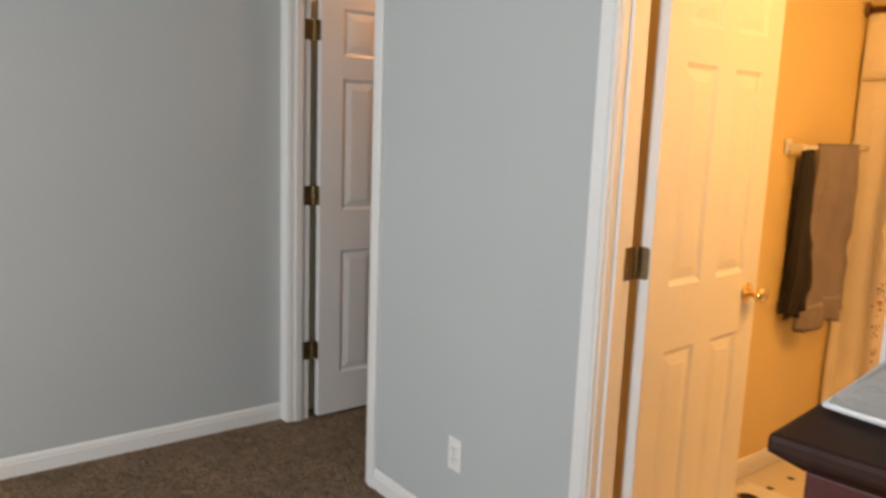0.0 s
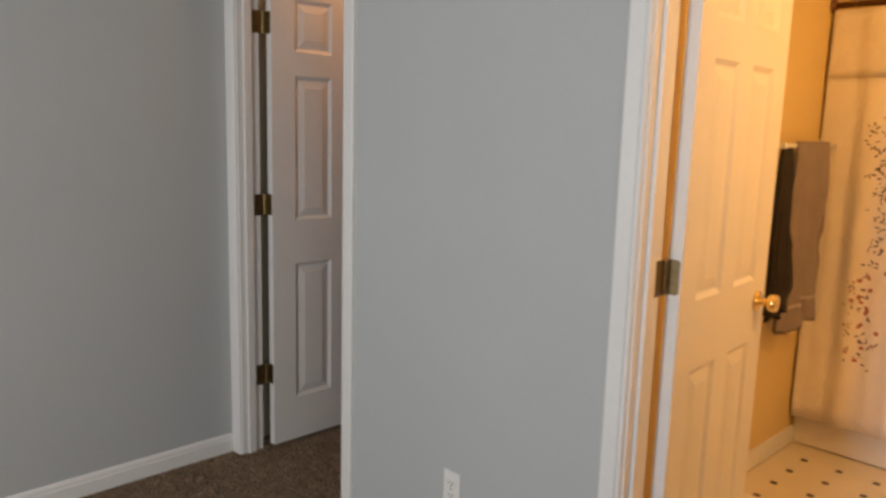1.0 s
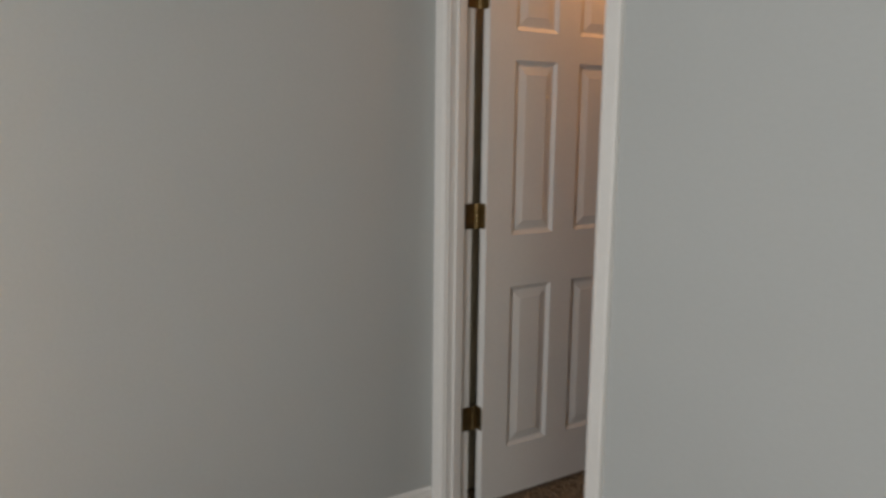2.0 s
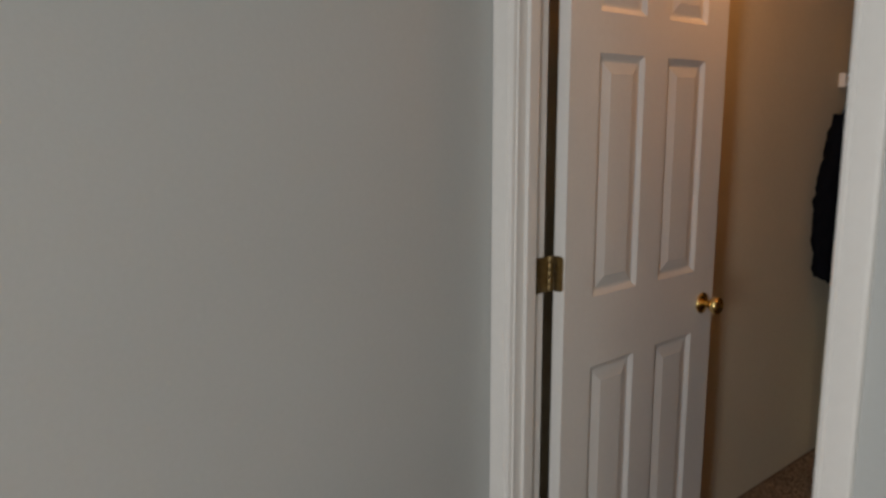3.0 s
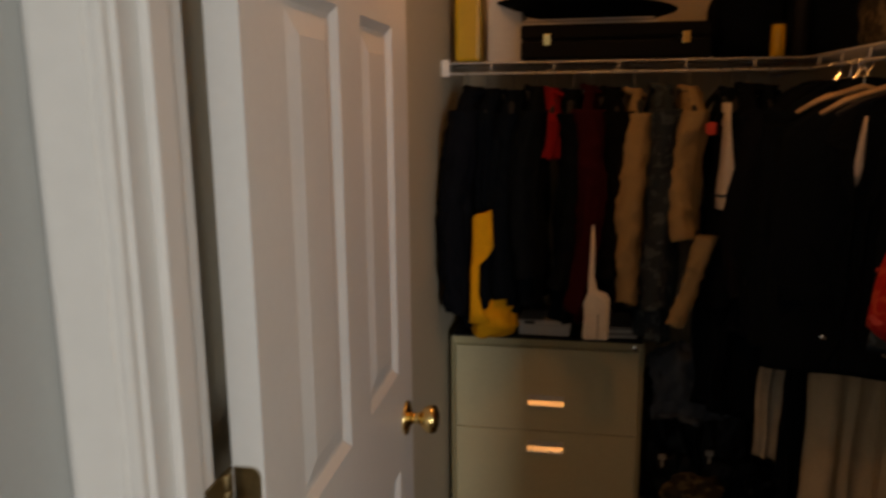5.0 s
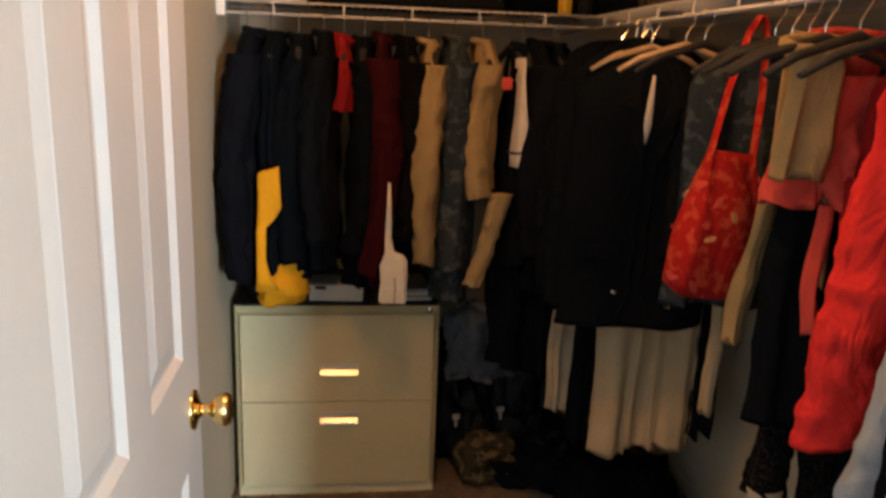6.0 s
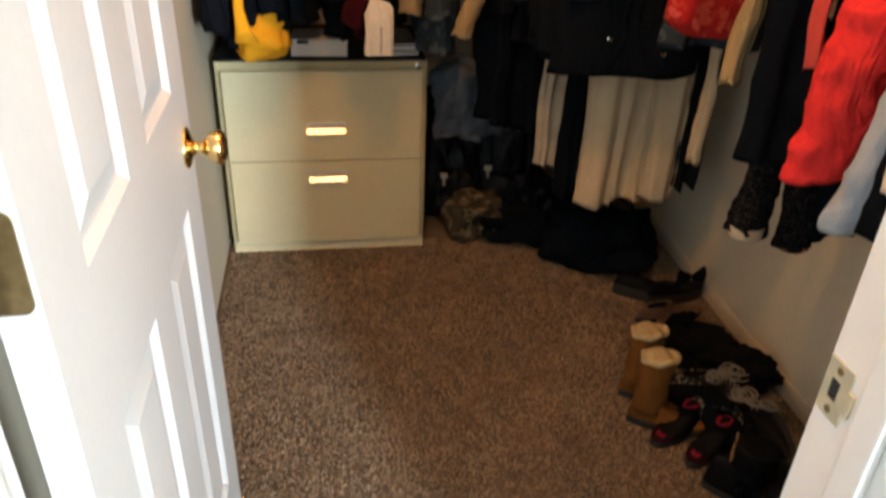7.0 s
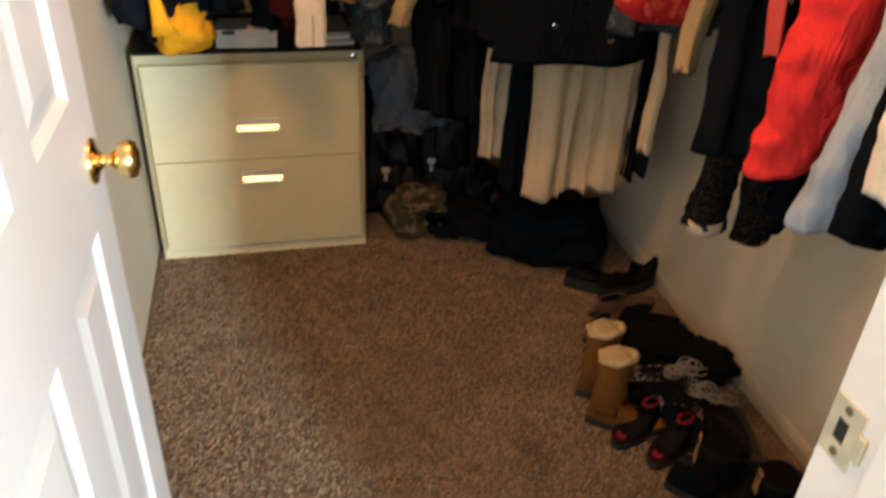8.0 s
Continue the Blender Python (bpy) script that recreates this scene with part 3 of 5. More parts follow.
# ---- bathroom things ----
bath_lamp = thing("vanity_light", pose(BATH_E, 0.74, 2.24), "brass wall light with a warm bulb over the vanity", "wall light")
part("back_plate", boxed(-0.02, 0.0, -0.06, 0.06, -0.06, 0.06, bevel=0.006), BRASS, bath_lamp)
part("arm", tube(bmesh.new(), ((-0.018, 0, 0.02), (-0.10, 0, 0.055), (-0.20, 0, 0.09)), 0.008, 10), BRASS, bath_lamp, smooth=True)
part("socket", lathe(bmesh.new(), ((0.022, 0.075), (0.026, 0.085), (0.020, 0.115), (0.008, 0.12)), at=(-0.20, 0, 0)), BRASS, bath_lamp, smooth=True)
closet_lamp = thing("closet_light", pose(0.36, 0.78, CEIL), "bare warm bulb holder on the closet ceiling", "ceiling light")
part("holder", lathe(bmesh.new(), ((0.05, 0.0), (0.055, -0.002), (0.045, -0.025), (0.022, -0.05), (0.02, -0.07))), PLASTIC, closet_lamp, smooth=True)

tub = thing("bathtub", pose(BATH_W, 2.03, 0), "white enamelled bathtub behind the shower curtain", "bathtub")
bm = boxed(0.001, BATH_E - BATH_W - 0.001, 0.0, 0.05, 0, 0.36, bevel=0.01)
part("apron", bm, TUB_WHITE, tub)
bm = boxed(0.001, BATH_E - BATH_W - 0.001, 0.0, 0.09, 0.361, 0.40, bevel=0.015)
box(bm, 0.001, BATH_E - BATH_W - 0.001, 0.66, 0.745, 0.361, 0.40, bevel=0.015)
box(bm, 0.001, 0.09, 0.09, 0.66, 0.361, 0.40)
box(bm, BATH_E - BATH_W - 0.09, BATH_E - BATH_W - 0.001, 0.09, 0.66, 0.361, 0.40)
part("rim", bm, TUB_WHITE, tub)
part("basin", boxed(0.05, BATH_E - BATH_W - 0.05, 0.05, 0.70, 0.06, 0.10), TUB_WHITE, tub)


def curtain_y(x, z, amp=0.022):
    f = 0.4 + 0.6 * (1.95 - z) / 1.8
    return amp * f * (math.sin(x * 34) + 0.6 * math.sin(x * 61 + 1.3 + z * 0.8)) + 0.012 * noise.noise(Vector((x * 3, 0, z * 2)))


def hanging(x0, x1, z0, z1, y, amp, nx, nz, skew=0.0):
    bm = bmesh.new()
    g = [[bm.verts.new((x0 + (x1 - x0) * i / nx + skew * (1 - j / nz) * (1 - i / nx), y + curtain_y(x0 + (x1 - x0) * i / nx, z0 + (z1 - z0) * j / nz, amp), z0 + (z1 - z0) * j / nz))
          for j in range(nz + 1)] for i in range(nx + 1)]
    for i in range(nx):
        for j in range(nz):
            bm.faces.new((g[i][j], g[i + 1][j], g[i + 1][j + 1], g[i][j + 1]))
    return bm


curtain = thing("shower_curtain", pose(0, 1.975, 0), "white shower curtain printed with branching dark and pink flowers", "shower curtain")
part("panel", hanging(1.612, 3.1, 0.15, 1.955, 0, 0.011, 150, 26), CURTAIN, curtain, smooth=True).modifiers.new("thick", "SOLIDIFY").thickness = 0.002
part("valance", hanging(1.616, 3.1, 1.685, 1.962, -0.012, 0.009, 120, 6), CURTAIN, curtain, "white gathered valance", smooth=True).modifiers.new("thick", "SOLIDIFY").thickness = 0.002
rng = random.Random(4)
for pname, mat, count in (("floral_print", PRINT_DARK, 290), ("blossom_print", PRINT_RED, 46)):
    bm = bmesh.new()
    for k in range(count):
        stem = rng.choice((0, 0, 0, 1, 2))
        z = rng.uniform(0.42, 1.52) if pname == "floral_print" else rng.uniform(0.45, 0.95)
        cx = 1.862 + 0.40 * stem + 0.03 * math.sin(z * 7 + stem) + rng.gauss(0, 0.028)
        a, l, w = rng.uniform(0, math.pi), rng.uniform(0.005, 0.014), rng.uniform(0.0020, 0.0046)
        if pname == "blossom_print":
            l, w = rng.uniform(0.010, 0.018), rng.uniform(0.007, 0.012)
        pts = []
        for q in range(6):
            ang = q * math.pi / 3
            dx, dz = l * math.cos(ang), w * math.sin(ang)
            x, zz = cx + dx * math.cos(a) - dz * math.sin(a), z + dx * math.sin(a) + dz * math.cos(a)
            pts.append((x, curtain_y(x, zz, 0.011) - 0.0022, zz))
        bm.faces.new([bm.verts.new(p) for p in pts])
    tagged(part(pname, bm, mat, curtain, "printed sprigs on the curtain"), kind="stuff")
rod = thing("curtain_rod", pose(0, 1.975, 1.985), "brown curtain rod over the bathtub", "curtain rod")
part("bar", tube(bmesh.new(), ((BATH_W + 0.002, 0, 0), (BATH_E - 0.002, 0, 0)), 0.013, 14), ROD_BROWN, rod, smooth=True)
part("flange", lathe(bmesh.new(), ((0.032, 0.001), (0.032, 0.008), (0.016, 0.018)), "X", (BATH_W, 0, 0)), ROD_BROWN, rod, smooth=True)
for k in range(9):
    ring = [(1.70 + k * 0.165 + 0.004 * math.sin(k), 0.019 * math.cos(2 * math.pi * q / 14), -0.006 + 0.019 * math.sin(2 * math.pi * q / 14)) for q in range(15)]
    part("ring", tube(bmesh.new(), ring, 0.0016, 6), CHROME, rod)

bar = thing("towel_bar", pose(1.672, 1.70, 1.395), "white towel bar fixed to the yellow wall", "towel bar")
part("rail", tube(bmesh.new(), ((0, -0.27, 0), (0, 0.30, 0)), 0.008, 12), PLASTIC, bar, smooth=True)
for y in (-0.265, 0.295):
    part("bracket", box(boxed(-0.070, -0.058, y - 0.022, y + 0.022, -0.03, 0.03, bevel=0.004), -0.060, 0.010, y - 0.011, y + 0.011, -0.012, 0.012, bevel=0.004), PLASTIC, bar)


# ---- soft goods ----
def crease(p):
    """Soft ridges with sharp valleys, like pulled cloth."""
    return 1.0 - 3.2 * abs(noise.noise(p)) + 0.6 * noise.noise(p * 2.7)


def drape_rings(width, thick, length, seed, shoulder=0.0, neck=0.06, flare=1.0, folds=7, fold=0.012, wave=0.02, rows=44, n=60, crumple=0.003):
    """Rings of a hanging piece of cloth; local x is its width, y its thickness, z runs from 0 down."""
    r = random.Random(seed)
    ph, ph2 = r.uniform(0, 6.3), r.uniform(0, 6.3)
    out = []
    for j in range(rows + 1):
        s = j / rows
        z = -length * s
        if shoulder and -z < shoulder:
            q = (-z / shoulder) ** 0.75
            w = neck + (width / 2 - neck) * q
        else:
            w = width / 2 * (1 + (flare - 1) * s)
        th = thick / 2 * (0.55 + 0.45 * min(1, s * 5)) * (0.92 + 0.16 * math.sin(s * 5 + ph))
        ring = []
        for k in range(n):
            a = 2 * math.pi * k / n
            ca, sa = math.cos(a), math.sin(a)
            x = w * math.copysign(abs(ca) ** 0.75, ca)
            y = th * math.copysign(abs(sa) ** 0.8, sa)
            f = fold * (0.25 + s) * math.sin(folds * a + ph + 2.2 * s) + 0.5 * fold * s * math.sin((folds + 4) * a + ph2)
            y += f * (0.3 + abs(sa))
            x += 0.5 * f * ca + wave * noise.noise(Vector((seed * 3.1, z * 5, ph))) * (0.3 + s)
            y += wave * noise.noise(Vector((ph2, z * 6 + x * 5, seed * 1.7)))
            c = crumple * (0.4 + s) * crease(Vector((x * 6 + seed, y * 6, z * 6 + 2.5 * x)))
            ring.append((x + c * ca, y + 1.6 * c * sa, z + (0.004 * math.sin(3 * a + ph) if j == rows else 0)))
        out.append(ring)
    # turn the hem in
    out.append([(x * 0.9, y * 0.7, z + 0.02) for x, y, z in out[-1]])
    return out


def sleeve_rings(start, end, r0, r1, seed, bend=0.03, n=36, rows=60, wrinkle=0.003):
    r = random.Random(seed)
    ph = r.uniform(0, 6.3)
    a, b = Vector(start), Vector(end)
    def pucker(k, s):
        q = 2 * math.pi * k / n
        return 0.17 * noise.noise(Vector((1.3 * math.cos(q) + seed, 1.3 * math.sin(q), s * 3.2))) + 0.09 * noise.noise(Vector((3 * math.cos(q), 3 * math.sin(q) + seed, s * 14)))
    out = []
    for j in range(rows + 1):
        s = j / rows
        c = a.lerp(b, s) + Vector((bend * math.sin(s * 3.1) * math.cos(ph), bend * math.sin(s * 3.1) * math.sin(ph), 0))
        rad = r0 + (r1 - r0) * s
        out.append([(c.x + rad * math.cos(2 * math.pi * k / n) * (1 + 0.06 * math.sin(12.6 * k / n + s * 9 + ph) + pucker(k, s)),
                     c.y + rad * 0.75 * math.sin(2 * math.pi * k / n) * (1 + 0.06 * math.sin(12.6 * k / n + s * 13 + ph) + pucker(k, s)),
                     c.z + 0.006 * math.sin(12.6 * k / n + ph) * s) for k in range(n)])
    out = [[(x + wrinkle * crease(Vector((x * 13 + seed, y * 13, z * 17 + 9 * x))) * math.cos(2 * math.pi * k / n), y + 1.1 * wrinkle * crease(Vector((x * 13 + seed, y * 13, z * 17 + 9 * x))) * math.sin(2 * math.pi * k / n), z) for k, (x, y, z) in enumerate(r)] for r in out]
    out.append([(x * 0.5 + c.x * 0.5, y * 0.5 + c.y * 0.5, z + 0.015) for x, y, z in out[-1]])
    return out


def garment(name, label, category, mat, at, turn, width, thick, length, seed, sleeve=None, sleeve_mat=None, shoulder=0.10, out=0.03, cuff=0.046, arm=0.062, wrinkle=0.003, group="clothes on the rails", **kw):
    g = thing(name, pose(*at, 0, 0, turn), label, category, group)
    far = CLOSET_E - 0.012 - at[0]
    def inside(rr):
        return [[(min(x, far) if abs(turn) < 45 else x, y, z) for x, y, z in r] for r in rr]
    rings = inside(drape_rings(width, thick, length, seed, shoulder, **kw))
    if category == "dress":
        cut = int(len(rings) * 0.42)
        part("bodice", skin(bmesh.new(), rings[:cut + 1]), mat, g, smooth=True)
        part("skirt", skin(bmesh.new(), [[(x * 1.01, y * 1.06, z) for x, y, z in r] for r in rings[cut:]]), mat, g, smooth=True)
        part("waist_seam", skin(bmesh.new(), [[(x * 1.02, y * 1.10, z + dz) for x, y, z in rings[cut]] for dz in (-0.006, 0.006)]), C_BLACK, g, smooth=True)
    else:
        part("body", skin(bmesh.new(), rings), mat, g, smooth=True)
    if category == "garment" and shoulder:
        part("collar", tube(bmesh.new(), [(0.058 * math.cos(a), 0.030 * math.sin(a), -0.004 - 0.022 * (1 - math.sin(a)) * 0.5) for a in [2 * math.pi * k / 16 for k in range(17)]], 0.011, 8), mat, g, smooth=True)
    if sleeve:
        for sgn in (-1, 1):
            x = sgn * (width / 2 - 0.025)
            if sgn > 0 and abs(turn) < 45:
                out = 0.0
            rings = sleeve_rings((x - sgn * 0.02, 0, -shoulder * 0.75), (x + sgn * out, -0.02 * sgn, -sleeve), arm, cuff, seed * 7 + sgn, wrinkle=wrinkle)
            part("sleeve", skin(bmesh.new(), inside(rings)), sleeve_mat or mat, g, smooth=True)
    return g


def soft_block(sx, sy, sz, seed, squash=0.10):
    bm = bmesh.new()
    bmesh.ops.create_cube(bm, size=2.0)
    bmesh.ops.subdivide_edges(bm, edges=bm.edges, cuts=9, use_grid_fill=True)
    for v in bm.verts:
        c = v.co.copy()
        q = (abs(c.x) ** 5 + abs(c.y) ** 5 + abs(c.z) ** 5) ** 0.2
        c = c / q
        n1 = 1 + squash * noise.noise(c * 1.7 + Vector((seed, 0, 0))) + 0.4 * squash * noise.noise(c * 5 + Vector((0, seed, 0)))
        v.co = Vector((c.x * sx / 2 * n1, c.y * sy / 2 * n1, max(c.z * n1, -1.0) * sz / 2 + sz / 2))
    return bm


def crumpled(sx, sy, sz, seed, depth=0.16, cuts=22):
    """A heap of cloth: a slumped block with sharp creases, flat underneath."""
    bm = bmesh.new()
    bmesh.ops.create_cube(bm, size=2.0)
    bmesh.ops.subdivide_edges(bm, edges=bm.edges, cuts=cuts, use_grid_fill=True)
    for v in bm.verts:
        c = v.co.copy()
        c = c / (abs(c.x) ** 3.2 + abs(c.y) ** 3.2 + abs(c.z) ** 3.2) ** (1 / 3.2)
        k = 1 + 1.5 * depth * noise.noise(c * 1.5 + Vector((seed, 0, 0))) + 0.45 * depth * crease(c * 1.7 + Vector((0, seed, 2))) + 0.16 * depth * crease(c * 4.5 + Vector((seed, 3, 0)))
        slump = 1.0 + 0.10 * max(0.0, -c.z)
        v.co = Vector((c.x * sx / 2 * k * slump, c.y * sy / 2 * k * slump, max(c.z * k, -0.96) * sz / 2 + 0.48 * sz))
    return bm


def towel(name, label, mat, y0, y1, z0, z1, x, seed, band=None):
    g = thing(name, pose(x, (y0 + y1) / 2, z1, 0, 0, 90), label, "towel")
    w = (y1 - y0) / 2
    rings = drape_rings(y1 - y0, 0.052, z1 - z0, seed, folds=9, fold=0.015, wave=0.014, crumple=0.005)
    rings = [[(px, py, pz * (1 - 0.045 * px / w + 0.012 * math.sin(px / w * 7))) for px, py, pz in r] for r in rings]
    part("cloth", skin(bmesh.new(), rings), mat, g, smooth=True)
    if band:
        j = int(len(rings) * 0.84)
        part("woven_band", skin(bmesh.new(), [[(px * 1.012, py * 1.05, pz) for px, py, pz in rings[q]] for q in (j, j + 1)]), band, g, smooth=True)
    return g


towel("towel", "taupe bath towel folded over the towel bar", TOWEL, 1.545, 1.88, 0.66, 1.412, 1.678, 3, TOWEL_BAND)
towel("towel", "dark grey towel hanging on the same bar", TOWEL_DARK, 1.492, 1.556, 0.73, 1.385, 1.656, 5)

scale = thing("bathroom_scale", pose(1.83, 1.13, -0.004, 0, 0, 8), "cream bathroom scale with a dial window on the floor", "scale")
part("platform", boxed(-0.14, 0.14, -0.15, 0.15, 0.012, 0.045, bevel=0.012), SCALE_WHITE, scale)
dial = part("dial_frame", lathe(bmesh.new(), ((0.042, 0.0445), (0.044, 0.050), (0.036, 0.051)), at=(-0.055, 0.0, 0)), CHROME, scale, smooth=True)
part("dial", lathe(bmesh.new(), ((0.035, 0.0505), (0.034, 0.0515)), at=(-0.055, 0.0, 0)), DARK_HOLE, dial)
for x in (-0.11, 0.11):
    for y in (-0.12, 0.12):
        part("foot", lathe(bmesh.new(), ((0.014, 0.0), (0.014, 0.013)), at=(x, y, 0), n=12), RUBBER, scale)

# ---- closet: filing cabinet ----
cab = thing("filing_cabinet", pose(-0.012, 2.008, 0), "putty beige two-drawer lateral steel filing cabinet", "filing cabinet")
CW, CD, CH = 0.666, 0.46, 0.686
bm = boxed(0, CW, 0, CD, 0, CH)
front = min(bm.faces, key=lambda f: f.calc_center_median().y)
bmesh.ops.inset_region(bm, faces=[front], thickness=0.013)
bmesh.ops.translate(bm, vec=(0, 0.024, 0), verts=front.verts)
for v in front.verts:
    v.co.z = CH - 0.030 if v.co.z > CH / 2 else 0.034
bmesh.ops.bevel(bm, geom=[e for e in bm.edges if all(v.co.y < 0.001 for v in e.verts) or all(v.co.z > CH - 0.001 for v in e.verts)], offset=0.002, segments=2, affect="EDGES")
part("body", bm, CABINET, cab)
for z0, z1, zh in ((0.038, 0.3465, 0.279), (0.3495, 0.654, 0.452)):
    dr = part("drawer", boxed(0.016, CW - 0.016, -0.004, 0.020, z0, z1, bevel=0.003), CABINET, cab)
    x0, x1 = 0.272, 0.400
    part("pull_plate", boxed(x0, x1, -0.0062, -0.0042, zh - 0.004, zh + 0.031, bevel=0.0008), PULL_METAL, dr, "bright metal pull plate")
    lip = ((-0.0063, 0.0105), (-0.0085, 0.0110), (-0.0180, -0.0005), (-0.0205, -0.0045), (-0.0180, -0.0070), (-0.0063, -0.0020))
    part("pull_lip", skin(bmesh.new(), [[(x, y, zh + z) for y, z in lip] for x in (x0 + 0.001, x1 - 0.001)]), LIP_METAL, dr, "sloping chrome lip")
part("lock", lathe(bmesh.new(), ((0.009, 0.0), (0.009, -0.004), (0.003, -0.005)), "Y", (CW - 0.03, 0.0, CH - 0.016), 14), CHROME, cab)
mat_top = thing("desk_mat", pose(-0.008, 2.002, CH), "thin black mat covering the cabinet top", "mat")
part("sheet", boxed(0.0, 0.656, 0.0, 0.44, 0.0005, 0.008, bevel=0.002), BLACK_MAT, mat_top)
card = thing("card_box", pose(0.225, 2.03, CH + 0.0085, 0, 0, -2), "small white card box lying on the filing cabinet", "box")
part("tray", boxed(0, 0.175, 0, 0.13, 0, 0.038, bevel=0.002), CARD_WHITE, card)
part("lid", boxed(-0.002, 0.177, -0.002, 0.132, 0.0385, 0.055, bevel=0.002), CARD_WHITE, card)
part("label_bar", boxed(0.02, 0.055, -0.0032, -0.0022, 0.041, 0.052), DARK_HOLE, card, "dark printed patch")
stack = thing("paper_stack", pose(0.530, 2.03, CH + 0.0085, 0, 0, 3), "short stack of grey folders on the filing cabinet", "papers")
for k in range(4):
    part("folder", boxed(0.002 * k, 0.10 - 0.002 * k, 0.003 * (k % 2), 0.20, 0.010 * k, 0.010 * k + 0.009, bevel=0.001), CARD_GREY if k % 2 else CARD_WHITE, stack)

# ---- closet: wire shelves ----
RAIL_Y, RAIL_X, RAIL_Z = 2.000, 1.110, 1.590


def wire_shelf(name, label, a, b, depth, m):
    """Local: runs along x from a to b; front lip at y = 0, wall at y = depth; z = 0 is the lower front rail."""
    sh = thing(name, m, label, "wire shelf", "wire closet shelves")
    part("front_rail", tube(bmesh.new(), ((a, 0, 0), (b, 0, 0)), 0.0042, 8), WIRE_WHITE, sh, smooth=True)
    part("front_rail", tube(bmesh.new(), ((a, 0.004, 0.034), (b, 0.004, 0.034)), 0.0032, 8), WIRE_WHITE, sh, smooth=True)
    part("back_rail", tube(bmesh.new(), ((a, depth - 0.008, 0.034), (b, depth - 0.008, 0.034)), 0.0032, 8), WIRE_WHITE, sh, smooth=True)
    part("middle_rail", tube(bmesh.new(), ((a, depth / 2, 0.031), (b, depth / 2, 0.031)), 0.0028, 8), WIRE_WHITE, sh, smooth=True)
    first = part("cross_wire", tube(bmesh.new(), ((0, 0.004, 0.0385), (0, depth - 0.004, 0.0385)), 0.0014, 5), WIRE_WHITE, sh)
    first.location.x = a + 0.012
    k = 1
    while a + 0.012 + k * 0.0254 < b:
        w = first.copy()
        scene.collection.objects.link(w)
        w.location.x = a + 0.012 + k * 0.0254
        k += 1
    x = a + 0.16
    while x < b:
        part("tie", tube(bmesh.new(), ((x, 0, 0), (x, 0.004, 0.036)), 0.0030, 6), WIRE_WHITE, sh)
        x += 0.205
    part("end_bracket", boxed(a - 0.004, a + 0.022, -0.012, 0.030, -0.010, 0.046, bevel=0.004), PLASTIC, sh, "white plastic end bracket")
    return sh


wire_shelf("wire_shelf", "white coated wire shelf with hanging rail on the back wall", CLOSET_W + 0.005, RAIL_X - 0.004, CLOSET_N - RAIL_Y, pose(0, RAIL_Y, RAIL_Z))
wire_shelf("wire_shelf", "white coated wire shelf along the closet side wall", -CLOSET_N + 0.004, -0.24, CLOSET_E - RAIL_X, pose(RAIL_X, 0, RAIL_Z + 0.001, 0, 0, -90))


def hanger(m, mat, label):
    h = thing("clothes_hanger", m, label, "hanger", "clothes hangers")
    hook = [(0, 0.0, -0.006)] + [(0.017 * math.cos(radians(a)), 0, -0.0125 + 0.017 * math.sin(radians(a)) + 0.001) for a in range(170, -61, -20)] + [(0, 0, -0.045), (0, 0, -0.066)]
    part("hook", tube(bmesh.new(), hook[1:], 0.0016, 6), CHROME, h)
    slope = [(-0.150, 0, -0.128), (-0.10, 0, -0.098), (0, 0, -0.066), (0.10, 0, -0.098), (0.150, 0, -0.128)]
    part("crossbar", tube(bmesh.new(), slope, (0.008, 0.011, 0.013, 0.011, 0.008), 8, 0.7), mat, h, smooth=True)
    return h


hang_wood = hanger(pose(RAIL_X, 1.62, RAIL_Z + 0.002), HANGER_WOOD, "pale wooden clothes hanger on the rail")
hang_white = hanger(pose(0.05, RAIL_Y, RAIL_Z + 0.002, 0, 0, 90), RUBBER, "dark plastic clothes hanger on the rail")
GT = RAIL_Z - 0.042   # top of a hung garment

# back row, side-on: x, material, thickness, sleeve, length, name, label
BACK = (
    (0.076, C_INK, 0.080, 0.72, 0.74, "jacket", "dark ink-blue jacket hanging at the closet wall"),
    (0.118, C_BLACK, 0.085, 0.00, 0.78, "hoodie", "black hooded top hanging on the rail"),
    (0.200, C_BLACK, 0.090, 0.66, 0.72, "coat", "black wool coat hanging on the rail"),
    (0.275, C_CHAR, 0.060, 0.60, 0.70, "shirt", "charcoal shirt hanging on the rail"),
    (0.335, C_DARKRED, 0.045, 0.0, 0.22, "shirt", "short dark red top hanging on the rail"),
    (0.395, C_BLACK, 0.075, 0.62, 0.74, "jacket", "black jacket hanging on the rail"),
    (0.455, C_MAROON, 0.060, 0.70, 0.74, "shirt", "maroon long-sleeved shirt hanging on the rail"),
    (0.515, C_BROWN_BLACK, 0.065, 0.58, 0.70, "jacket", "brown-black jacket hanging on the rail"),
    (0.588, C_TAN, 0.060, 0.66, 0.64, "jacket", "tan corduroy jacket hanging on the rail"),
    (0.668, C_DENIM, 0.085, 0.68, 0.80, "denim_jacket", "faded grey-blue denim jacket hanging on the rail"),
    (0.755, C_TAN, 0.060, 0.46, 0.44, "coat", "tan coat hanging on the rail"),
    (0.880, C_BLACK, 0.090, 0.66, 1.02, "coat", "long black coat hanging on the rail"),
    (0.930, C_INK, 0.075, 0.62, 0.76, "shirt", "dark blue shirt hanging on the rail"),
    (0.990, C_BLACK, 0.085, 0.66, 1.05, "coat", "black coat hanging in the closet corner"),
)
